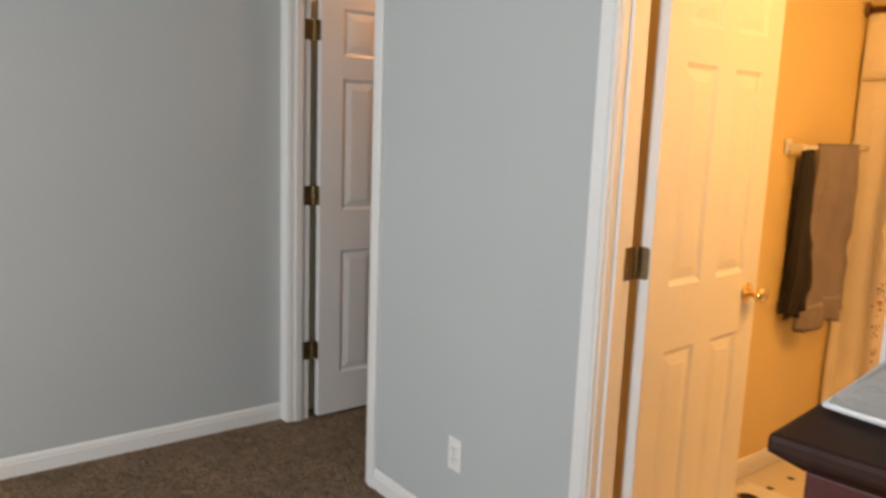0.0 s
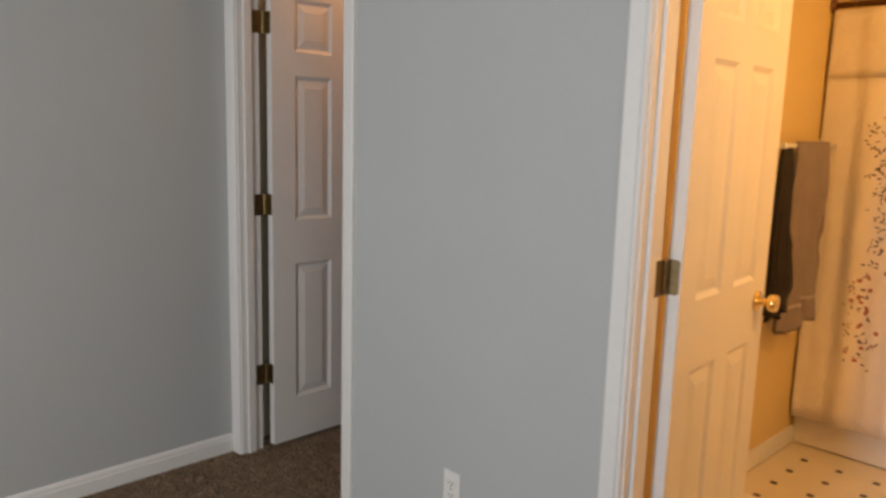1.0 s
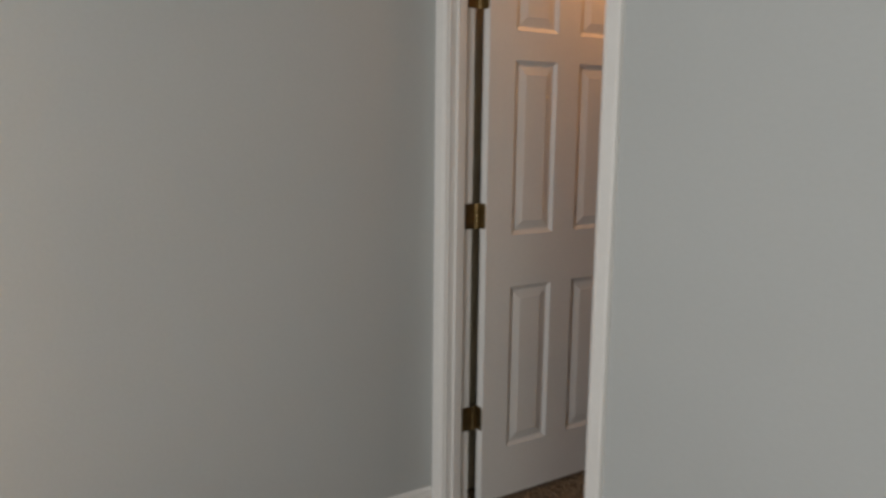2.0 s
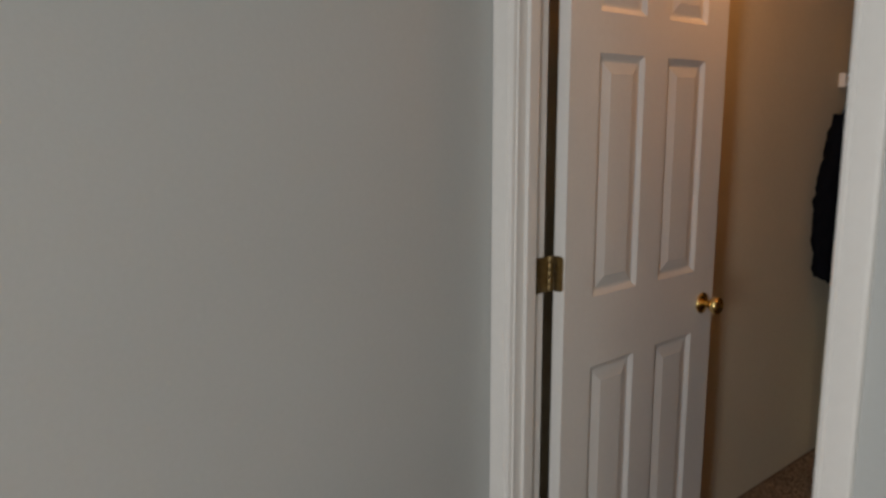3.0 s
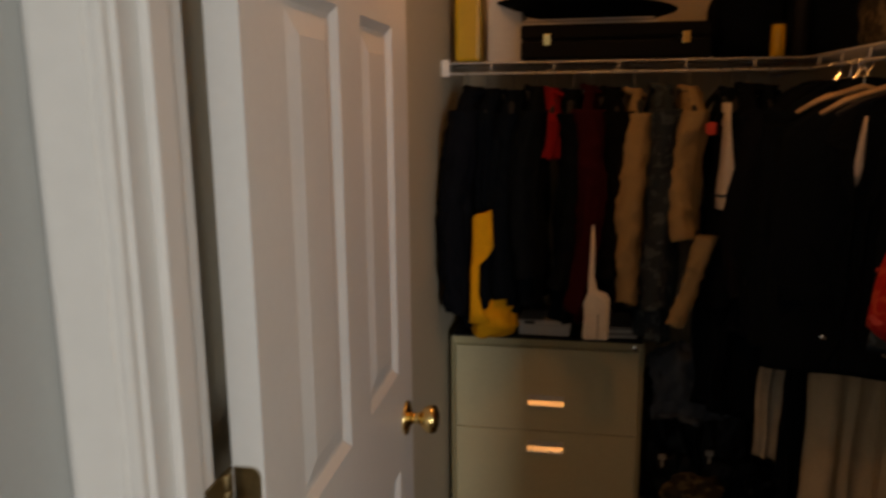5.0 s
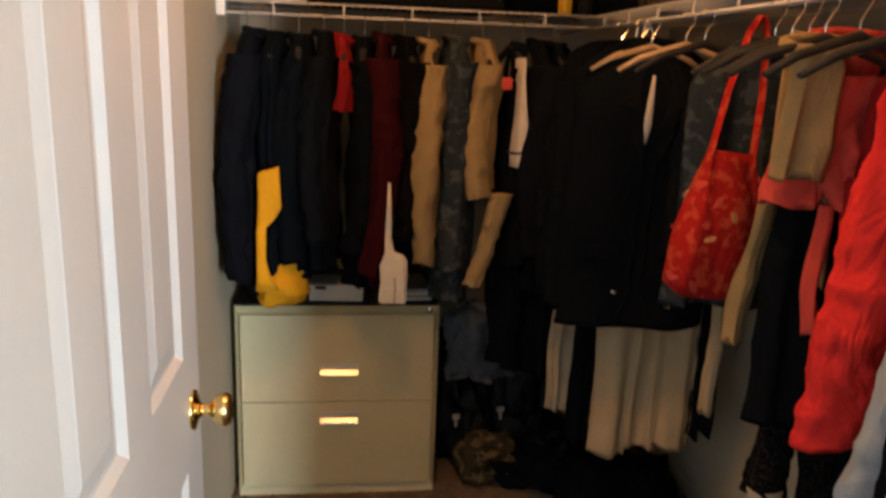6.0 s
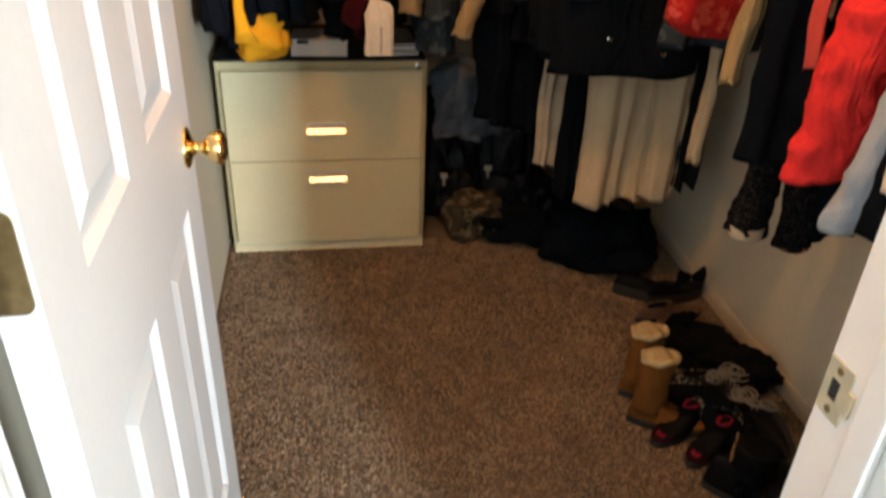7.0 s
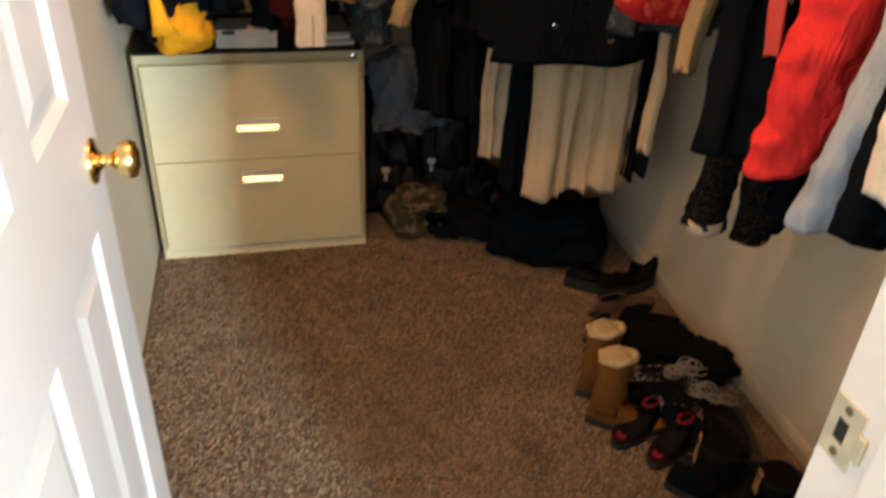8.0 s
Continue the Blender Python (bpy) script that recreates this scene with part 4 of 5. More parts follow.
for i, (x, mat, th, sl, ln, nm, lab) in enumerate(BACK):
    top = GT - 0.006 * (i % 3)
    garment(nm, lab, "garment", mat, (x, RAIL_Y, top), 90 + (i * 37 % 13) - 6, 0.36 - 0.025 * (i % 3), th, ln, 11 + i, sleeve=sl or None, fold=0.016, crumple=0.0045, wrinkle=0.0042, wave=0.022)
    if i:
        copy_thing(hang_white, pose(x, RAIL_Y, RAIL_Z + 0.002, 0, 0, 90 + (i * 37 % 13) - 6))

g = thing("blouse", pose(0.852, 1.80, 0), "off-white striped blouse tail hanging between dark coats", "garment", "clothes on the rails")
tail = [[(0.034 * w * math.copysign(abs(math.cos(a)) ** 0.6, math.cos(a)) + off, 0.10 + 0.11 * math.sin(a) + 0.004 * math.sin(6 * a + 9 * z), z + 0.012 * math.cos(a) * w) for a in [2 * math.pi * k / 26 for k in range(26)]]
        for z, w, off in ((1.490, 0.07, -0.006), (1.44, 0.20, -0.006), (1.36, 0.44, -0.002), (1.28, 0.70, 0.004), (1.21, 0.92, 0.008), (1.185, 0.96, 0.010), (1.181, 0.82, 0.010))]
body = part("body", skin(bmesh.new(), tail), C_WHITE, g, smooth=True)
part("band", skin(bmesh.new(), [[(x * 1.02, 0.10 + (y - 0.10) * 1.03, z + dz) for x, y, z in tail[4]] for dz in (0.010, 0.018)]), C_GREY, g, "thin grey woven stripe", smooth=True)
copy_thing(hang_white, pose(0.846, RAIL_Y, RAIL_Z + 0.002, 0, 0, 97))

g = thing("sleeve_end", pose(0.765, 1.79, 0.0), "tan sleeve end hanging bent between dark coats", "garment", "clothes on the rails")
part("cuff_tube", skin(bmesh.new(), sleeve_rings((0.035, 0.0, 1.10), (-0.045, 0.0, 0.82), 0.030, 0.026, 91, bend=0.006)), C_TAN, g, smooth=True)
part("red_patch", soft_block(0.030, 0.010, 0.035, 3), C_CORAL, g, "small coral patch", smooth=True).location = (0.025, -0.030, 1.40)

# yellow top falling from the hooded one onto the cabinet
g = thing("yellow_shirt", pose(0.125, 1.768, 0), "mustard yellow shirt drooping down onto the cabinet top", "garment", "clothes on the rails")
bm = skin(bmesh.new(), [[(0.036 * math.copysign(abs(math.cos(a)) ** 0.4, math.cos(a)) * w + off, 0.013 * math.sin(a) + 0.006 * math.sin(9 * z + 5 * w), z + lift * math.cos(a)) for a in [2 * math.pi * k / 18 for k in range(18)]]
                        for z, w, off, lift in ((1.160, 0.80, 0.002, 0.012), (1.155, 0.85, 0.002, 0.012), (1.08, 0.90, 0.004, 0.0), (1.045, 0.95, 0.004, 0.010), (1.015, 0.85, -0.002, 0.018), (0.992, 0.42, -0.018, 0.008), (0.90, 0.38, -0.020, 0.0), (0.85, 0.55, -0.014, 0.0), (0.81, 0.95, -0.004, 0.0))])
part("strip", bm, C_YELLOW, g, smooth=True)
bm = bmesh.new()
bmesh.ops.create_icosphere(bm, subdivisions=4, radius=1.0)
for v in bm.verts:
    n1 = noise.noise(v.co * 1.6 + Vector((3, 1, 0))) * 0.22 + 0.03 * crease(v.co * 3.0 + Vector((1, 4, 2))) - abs(noise.noise(v.co * 2.4 + Vector((7, 2, 5)))) * 0.20
    z = v.co.z * (1 + n1)
    low = max(0.0, -z)
    v.co = Vector((0.026 + v.co.x * (0.082 + 0.035 * low) * (1 + n1), 0.13 + v.co.y * 0.10 * (1 + n1), 0.806 + max(z * 0.086, -0.076)))
part("crumpled_hem", bm, C_YELLOW, g, smooth=True)
# pale cuff hanging over the cabinet edge
g = thing("scarf", pose(0.482, 1.765, 0), "off-white scarf end hanging between dark jackets", "scarf", "clothes on the rails")
bm = skin(bmesh.new(), [[(0.041 * math.copysign(abs(math.cos(a)) ** 0.28, math.cos(a)) * w + off, 0.012 * math.sin(a) + 0.004 * math.sin(5 * a + 20 * z) * w, z + lift * math.cos(a)) for a in [2 * math.pi * k / 24 for k in range(24)]]
                        for z, w, off, lift in ((1.13, 0.10, -0.016, 0), (1.06, 0.17, -0.015, 0), (0.97, 0.24, -0.016, 0), (0.925, 0.34, -0.012, 0.004), (0.908, 0.80, -0.002, 0.010), (0.895, 0.98, 0.0, 0.008), (0.84, 0.94, 0.002, 0.003), (0.79, 1.0, 0.0, 0.0), (0.776, 1.0, 0.0, 0.0), (0.773, 0.9, 0.0, 0.0))])
part("cloth", bm, C_CREAM, g, smooth=True)
# Grey bead laid on the cuff to draw the shade of its opening.
part("slit_shade", tube(bmesh.new(), ((0.004, -0.0125, 0.778), (0.006, -0.0130, 0.82), (0.005, -0.0120, 0.855)), 0.0022, 6), CARD_GREY, g, "grey bead standing for the shaded opening of the cuff")

# side row, seen broad: y, x offset, material, width, thickness, length, sleeve, name, label
SIDE = (
    (1.900, 0.02, C_BLACK, 0.40, 0.07, 0.80, 0.62, "coat", "black coat hanging near the closet corner"),
    (1.760, 0.00, C_INK, 0.40, 0.09, 0.74, 0.62, "jacket", "dark blue jacket hanging on the side rail"),
    (1.600, 0.02, C_BLACK, 0.40, 0.11, 0.75, 0.68, "jacket", "black suit jacket with small buttons on a wooden hanger"),
    (1.330, 0.20, C_BLACK, 0.30, 0.06, 0.60, 0.52, "shirt", "black shirt hanging on the side rail"),
    (1.235, 0.16, C_DENIM, 0.36, 0.06, 0.60, 0.0, "denim_shirt", "faded blue denim shirt hanging on the side rail"),
    (0.900, 0.192, C_BLACK, 0.31, 0.08, 0.735, 0.0, "dress", "black velvet dress hanging on the side rail"),
    (0.850, 0.075, C_CORAL, 0.13, 0.05, 0.30, 0.30, "shirt", "coral red shirt with a turned-up cuff on the side rail"),
    (0.805, 0.245, C_DARKRED, 0.30, 0.05, 0.34, 0.0, "shirt", "dark red top hanging on the side rail"),
    (0.720, 0.256, C_RED, 0.33, 0.10, 0.62, 0.70, "rain_jacket", "bright red creased nylon jacket hanging on the side rail"),
    (0.610, 0.230, C_PALEBLUE, 0.31, 0.07, 0.66, 0.74, "shirt", "pale blue chambray shirt hanging on the side rail"),
    (0.450, 0.195, C_BLACK, 0.38, 0.07, 0.66, 0.67, "jacket", "black jacket hanging near the closet doorway"),
    (0.335, 0.084, C_CREAM, 0.30, 0.07, 0.54, 0.56, "sweater", "cream knitted sweater hanging near the doorway"),
)
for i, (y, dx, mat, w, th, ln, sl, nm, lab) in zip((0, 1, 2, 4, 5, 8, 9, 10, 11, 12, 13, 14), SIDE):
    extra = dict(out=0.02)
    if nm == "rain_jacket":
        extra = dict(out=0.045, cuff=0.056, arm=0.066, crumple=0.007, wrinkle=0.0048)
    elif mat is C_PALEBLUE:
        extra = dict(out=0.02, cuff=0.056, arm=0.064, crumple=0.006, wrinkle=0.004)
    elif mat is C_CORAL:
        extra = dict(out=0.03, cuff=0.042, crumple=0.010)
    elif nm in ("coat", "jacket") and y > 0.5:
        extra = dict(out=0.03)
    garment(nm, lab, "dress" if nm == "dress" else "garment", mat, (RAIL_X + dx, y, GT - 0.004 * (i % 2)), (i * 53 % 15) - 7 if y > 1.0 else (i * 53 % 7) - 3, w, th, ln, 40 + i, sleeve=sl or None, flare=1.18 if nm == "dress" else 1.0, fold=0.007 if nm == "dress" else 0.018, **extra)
    if i:
        copy_thing(hang_wood if i in (1, 2, 4) else hang_white, pose(RAIL_X, y, RAIL_Z + 0.003, 0, 0, (i * 53 % 15) - 7))
garment("scarf", "narrow coral cotton strip hanging below its shirt", "scarf", C_CORAL, (1.175, 0.835, 1.25), 10, 0.028, 0.025, 0.24, 71, shoulder=0.0, folds=3, fold=0.004)
garment("tan_top", "tan ribbed top hanging in front of a dark red one", "garment", C_TAN, (1.112, 0.815, 1.53), -8, 0.085, 0.04, 0.235, 72, shoulder=0.05, neck=0.02, folds=4, fold=0.006, wave=0.012)
garment("scarf", "narrow tan ribbon hanging beside a coral strip", "scarf", C_TAN, (1.184, 0.845, 1.32), 6, 0.020, 0.016, 0.22, 73, shoulder=0.0, folds=3, fold=0.003)


def suit_jacket(label, at, turn, width, length, seed):
    """Black tailored jacket seen from its front: two overlapping fronts, lapels, pockets, buttons, sleeves behind."""
    g = thing("suit_jacket", pose(*at, 0, 0, turn), label, "jacket", "clothes on the rails")
    r0 = drape_rings(width, 0.13, length, seed, 0.09, 0.05, folds=5, fold=0.006, wave=0.010, crumple=0.0022, flare=1.04)
    part("body", skin(bmesh.new(), r0), C_BLACK, g, smooth=True)
    def front_y(x, z):
        q = min(len(r0) - 2, max(0, int(-z / length * 44)))
        near = [p for p in r0[q] if p[1] < 0]
        return min(near, key=lambda p: abs(p[0] - x))[1]
    for sgn in (-1, 1):
        # a front edge that rounds away at the hem
        pts = [(0.016 * sgn + 0.05 * sgn * max(0, k / 20 - 0.8) * 4, 0, -0.24 - (length - 0.25) * k / 20) for k in range(21)]
        part("front_edge", tube(bmesh.new(), [(x, front_y(x, z) - 0.003, z) for x, _, z in pts], 0.0045, 6), C_BLACK, g, smooth=True)
        bm = bmesh.new()
        rows = [(0.020, 0.050, -0.02), (0.040, 0.085, -0.07), (0.036, 0.098, -0.12), (0.030, 0.060, -0.13), (0.022, 0.056, -0.19), (0.012, 0.022, -0.27)]
        skin(bm, [[(sgn * a, front_y(sgn * a, z) - 0.004, z), (sgn * b, front_y(sgn * b, z) - 0.007, z), (sgn * b, front_y(sgn * b, z) - 0.003, z), (sgn * a, front_y(sgn * a, z) - 0.001, z)] for a, b, z in rows])
        part("lapel", bm, LAPEL, g, "slightly sheeny lapel")
        x = sgn * width * 0.30
        part("pocket_flap", boxed(x - 0.06, x + 0.06, front_y(x, -length * 0.70) - 0.010, front_y(x, -length * 0.70) + 0.012, -length * 0.70 - 0.022, -length * 0.70 + 0.022, bevel=0.004), C_BLACK, g)
        xs = sgn * (width / 2 - 0.01)
        rr = sleeve_rings((xs - sgn * 0.02, 0.04, -0.07), (xs + sgn * 0.005, 0.02, -length * 0.93), 0.058, 0.048, seed * 5 + sgn, bend=0.015)
        part("sleeve", skin(bmesh.new(), rr), C_BLACK, g, smooth=True)
    part("shirt_front", skin(bmesh.new(), [[(w * math.cos(a) - 0.012 + 0.10 * (z + 0.11), front_y(0, z) - 0.003 + 0.004 * math.sin(a), z) for a in [2 * math.pi * k / 12 for k in range(12)]] for z, w in ((-0.05, 0.004), (-0.11, 0.008), (-0.17, 0.012), (-0.20, 0.011), (-0.250, 0.002))]), C_WHITE, g, "sliver of a white shirt", smooth=True)
    for x, z in ((-0.060, -0.613), (0.085, -0.648)):
        part("button", lathe(bmesh.new(), ((0.008, 0.0), (0.007, -0.003), (0.003, -0.004)), "Y", (x, front_y(x, z) - 0.006, z), 12), CHROME, g, "small shiny button")
    return g


suit_jacket("black tailored suit jacket with shiny buttons over a white shirt", (1.115, 1.535, GT - 0.042), -4, 0.385, 0.713, 51)
copy_thing(hang_wood, pose(RAIL_X, 1.535, RAIL_Z + 0.003, 0, 0, -4))

seq = thing("sequinned_jacket", pose(1.262, 0.955, GT), "black sequinned jacket with flared sleeves on the side rail", "garment", "clothes on the rails")
part("body", skin(bmesh.new(), drape_rings(0.19, 0.07, 0.74, 81, 0.10, folds=5, fold=0.006)), C_LACE, seq, smooth=True)
for sgn, top, low, r1 in ((-1, (-0.030, -0.01, -0.68), (-0.044, 0.0, -0.935), 0.046), (1, (0.030, -0.02, -0.66), (0.062, -0.02, -0.955), 0.044)):
    sl = part("sleeve", skin(bmesh.new(), sleeve_rings(top, low, 0.032, r1, 83 + sgn, bend=0.008)), C_LACE, seq, "flared sequinned sleeve", smooth=True)
    x, y, z = low
    part("lining", lathe(bmesh.new(), ((r1 * 0.86, z + 0.020), (r1 * 0.84, z - 0.006), (r1 * 0.70, z - 0.013), (r1 * 0.2, z - 0.010)), at=(x, y, 0), n=20), C_SHEER if sgn < 0 else FLOWERED, sl, "pale cuff lining" if sgn < 0 else "flowered cuff lining", smooth=True)
copy_thing(hang_white, pose(RAIL_X, 0.955, RAIL_Z + 0.003, 0, 0, 3))
garment("velvet_top", "black velvet top with a hanging sleeve end", "garment", C_BLACK, (1.385, 0.925, GT), 4, 0.14, 0.06, 0.93, 86, shoulder=0.08, folds=4, fold=0.006, wave=0.008)


def trousers(label, mat, at, turn, width, length, seed, hang):
    """A folded pair over a hanger bar: two legs side by side and the fold on top."""
    t = thing("trousers", pose(*at, 0, 0, turn), label, "trousers", "clothes on the rails")
    legs = (-1, 0, 1) if width > 0.2 else (-1, 1)
    for k, sgn in enumerate(legs):
        wide, shift = (width * 0.38, width * 0.31) if len(legs) == 3 else (width * 0.54, width * 0.24)
        rings = [[(x + sgn * shift, y + (0.016 if sgn == 0 else -0.008 * sgn), z + 0.045 * z * x / width) for x, y, z in r] for r in drape_rings(wide, 0.046, length - 0.016 * k, seed + k, folds=4, fold=0.010, wave=0.006, crumple=0.002)]
        part("leg", skin(bmesh.new(), rings), mat, t, smooth=True)
    part("fold", tube(bmesh.new(), [(x * width / 12, 0.003 * math.sin(x), 0.004) for x in range(-6, 7)], 0.017, 10), mat, t, smooth=True)
    part("hanger_bar", tube(bmesh.new(), ((-width / 2 - 0.03, 0, 0.026), (width / 2 + 0.03, 0, 0.026)), 0.005, 8), HANGER_WOOD, t)
    part("hanger_stem", tube(bmesh.new(), ((0, 0, 0.026), (-hang * 0.5, 0, 0.3), (-hang, 0, RAIL_Z - at[2] + 0.006)), 0.002, 6), CHROME, t)


trousers("khaki twill trousers folded over a hanger", C_KHAKI, (1.224, 1.63, 1.00), -4, 0.298, 0.665, 61, 0.10)
trousers("narrow dark trousers hanging beside the khaki pair", C_INK, (1.400, 1.61, 1.00), 0, 0.07, 0.60, 63, 0.275)
trousers("dark trousers hanging under a jacket", C_BLACK, (1.055, 1.69, 1.00), 0, 0.050, 0.66, 65, -0.075)
garment("scarf", "thin pale cotton scarf hanging under the jackets", "scarf", C_KHAKI, (1.30, 1.38, 1.28), 0, 0.030, 0.02, 0.69, 63, shoulder=0.0, folds=4, fold=0.004)
garment("blouse", "sheer off-white blouse hanging behind black jackets", "garment", C_SHEER, (1.024, 1.77, 0.95), 0, 0.095, 0.04, 0.53, 64, shoulder=0.14, neck=0.02, folds=9, fold=0.010, wave=0.008, crumple=0.002)
sash = garment("belt_scarf", "long tan fabric sash hanging on the side rail", "sash", C_TAN, (1.20, 1.03, 1.55), 20, 0.044, 0.022, 0.63, 65, shoulder=0.0, folds=3, fold=0.003, wave=0.02)
sash.matrix_world = pose(1.212, 1.03, 1.55, 0, 6.5, 14)
# red print tote
tote = thing("tote_bag", pose(1.112, 1.115, 1.01, 0, 6, 6), "red printed fabric tote bag hanging by its straps", "bag")
rings = []
for j in range(13):
    s = j / 12
    w, th = 0.096 - 0.034 * s, (0.035 + 0.03 * math.sin(s * 3.1)) * (1 - 0.6 * s)
    rings.append([(w * math.copysign(abs(math.cos(a)) ** 0.5, math.cos(a)) + 0.006 * math.sin(5 * s + a), th * math.sin(a) + 0.006 * math.sin(7 * a + 4 * s), 0.30 * s + 0.012 * math.cos(2 * a) * (1 - s)) for a in [2 * math.pi * k / 28 for k in range(28)]])
part("pouch", skin(bmesh.new(), rings), C_REDPRINT, tote, smooth=True)
rt = random.Random(12)
for k in range(26):
    j, q = rt.randrange(1, 11), rt.randrange(28)
    c, c2, c3 = Vector(rings[j][q]), Vector(rings[j + 1][q]), Vector(rings[j][(q + 1) % 28])
    up, side = (c2 - c).normalized(), (c3 - c).normalized()
    away = side.cross(up).normalized()
    a0, ln, wd = rt.uniform(0, 3.1), rt.uniform(0.008, 0.017), rt.uniform(0.004, 0.008)
    pts = [c + away * 0.0035 + (side * math.cos(a0) + up * math.sin(a0)) * ln * math.cos(b) + (up * math.cos(a0) - side * math.sin(a0)) * wd * math.sin(b) for b in [2 * math.pi * w / 8 for w in range(8)]]
    part("printed_motif", skin(bmesh.new(), [[p - away * 0.004 for p in pts], pts]), C_MOTIF if k % 3 == 0 else C_CORAL, tote)
for sgn in (-1, 1):
    part("strap", tube(bmesh.new(), ((sgn * 0.05, 0, 0.29), (sgn * 0.040, 0, 0.42), (sgn * 0.02, 0.0, 0.54), (0.004 * sgn, 0, 0.575)), 0.012, 8, flat=0.35), C_REDPRINT, tote)

# ---- things on the shelves ----
SZ = RAIL_Z + 0.0405
yb = thing("yellow_bottle", pose(0.002, 2.03, SZ), "tall yellow plastic container on the wire shelf", "container")
part("body", boxed(0, 0.085, 0, 0.11, 0, 0.235, bevel=0.012), YELLOW_BOX, yb)
part("cap", lathe(bmesh.new(), ((0.026, 0.235), (0.026, 0.262), (0.020, 0.266)), at=(0.042, 0.055, 0)), BLACK_MAT, yb)
wb = thing("white_box", pose(0.105, 2.10, SZ), "plain whitish cardboard box on the wire shelf", "box")
part("carton", boxed(0, 0.115, 0, 0.25, 0, 0.255, bevel=0.003), CARD_WHITE, wb)
part("flap", boxed(0.002, 0.113, 0.004, 0.12, 0.2555, 0.2585), CARD_WHITE, wb)
case = thing("instrument_case", pose(0.222, 2.015, SZ), "black hard case with a brass latch on the wire shelf", "case")
part("base", boxed(0, 0.60, 0, 0.30, 0, 0.062, bevel=0.010), LEATHER, case)
part("lid", boxed(0, 0.60, 0, 0.30, 0.064, 0.112, bevel=0.010), LEATHER, case)
for x in (0.085, 0.52):
    part("latch", boxed(x - 0.012, x + 0.012, -0.006, 0.001, 0.045, 0.082, bevel=0.002), BRASS, case)
paper = thing("paper_bundle", pose(0.225, 2.030, SZ + 0.1122, 0, 0, -1), "flat pale bundle of paper lying on the black case", "papers")
for k in range(3):
    part("sheet", boxed(0.004 * k, 0.43 - 0.006 * k, 0.004 * k, 0.24, 0.0062 * k, 0.0062 * k + 0.006, bevel=0.001), CARD_GREY if k == 1 else CARD_WHITE, paper)
hat = thing("hat", pose(0.425, 2.16, SZ + 0.1320, 0, 3, 0), "wide-brimmed black hat lying on a paper bundle", "hat")
part("brim", lathe(bmesh.new(), ((0.10, 0.0), (0.24, 0.022), (0.295, 0.040), (0.30, 0.046), (0.24, 0.034), (0.10, 0.012)), n=40), C_BLACK, hat, smooth=True)
part("crown", lathe(bmesh.new(), ((0.115, 0.010), (0.112, 0.06), (0.10, 0.105), (0.06, 0.118), (0.01, 0.112)), n=32), C_BLACK, hat, smooth=True)


def bag(name, label, mat, m, sx, sy, sz, seed, straps=True, category="bag", limp=0.0):
    b = thing(name, m, label, category)
    part("body", crumpled(sx, sy, sz, seed, limp) if limp else soft_block(sx, sy, sz, seed), mat, b, smooth=True)
    if straps:
        for sgn in (-1, 1):
            pts = [(sx * 0.28 * math.cos(radians(a)), sgn * sy * 0.18, sz * 0.86 + 0.5 * min(sz, 0.25) * math.sin(radians(a))) for a in range(0, 181, 20)]
            part("handle", tube(bmesh.new(), pts, 0.010, 8, flat=0.5), mat, b, smooth=True)
    if not limp:
        part("zip", boxed(-sx * 0.36, sx * 0.36, -0.004, 0.004, sz * 0.965, sz * 1.0), RUBBER, b)
    return b


bag("storage_bag", "black fabric bag standing on the wire shelf", C_BLACK, pose(0.955, 2.25, SZ), 0.21, 0.28, 0.24, 1)
bag("storage_bag", "dark grey fabric bag pushed into the shelf corner", C_CHAR, pose(1.22, 2.28, SZ), 0.32, 0.30, 0.26, 2)
yc = thing("yellow_can", pose(1.025, 2.07, SZ), "small yellow can on the wire shelf", "can")
part("tin", lathe(bmesh.new(), ((0.020, 0.0), (0.022, 0.003), (0.022, 0.095), (0.020, 0.098))), YELLOW_BOX, yc, smooth=True)
part("lid", lathe(bmesh.new(), ((0.0205, 0.0982), (0.0205, 0.106), (0.014, 0.108))), BLACK_MAT, yc, smooth=True)
tb = thing("poster_tube", pose(1.09, 2.07, SZ), "dark upright tube standing in the shelf corner", "tube")
part("pipe", lathe(bmesh.new(), ((0.020, 0.0), (0.022, 0.002), (0.022, 0.40), (0.020, 0.402)), n=20), BLACK_MAT, tb, smooth=True)
part("end_cap", lathe(bmesh.new(), ((0.0235, 0.4025), (0.0235, 0.415), (0.018, 0.417)), n=20), PLASTIC, tb, smooth=True)
bag("storage_bag", "brown mottled bag on the side shelf", C_CAMO, pose(1.34, 1.80, SZ, 0, 0, 80), 0.40, 0.30, 0.20, 3)
bag("storage_bag", "black duffel bag on the side shelf", C_BLACK, pose(1.34, 1.25, SZ, 0, 0, 88), 0.50, 0.32, 0.24, 4)

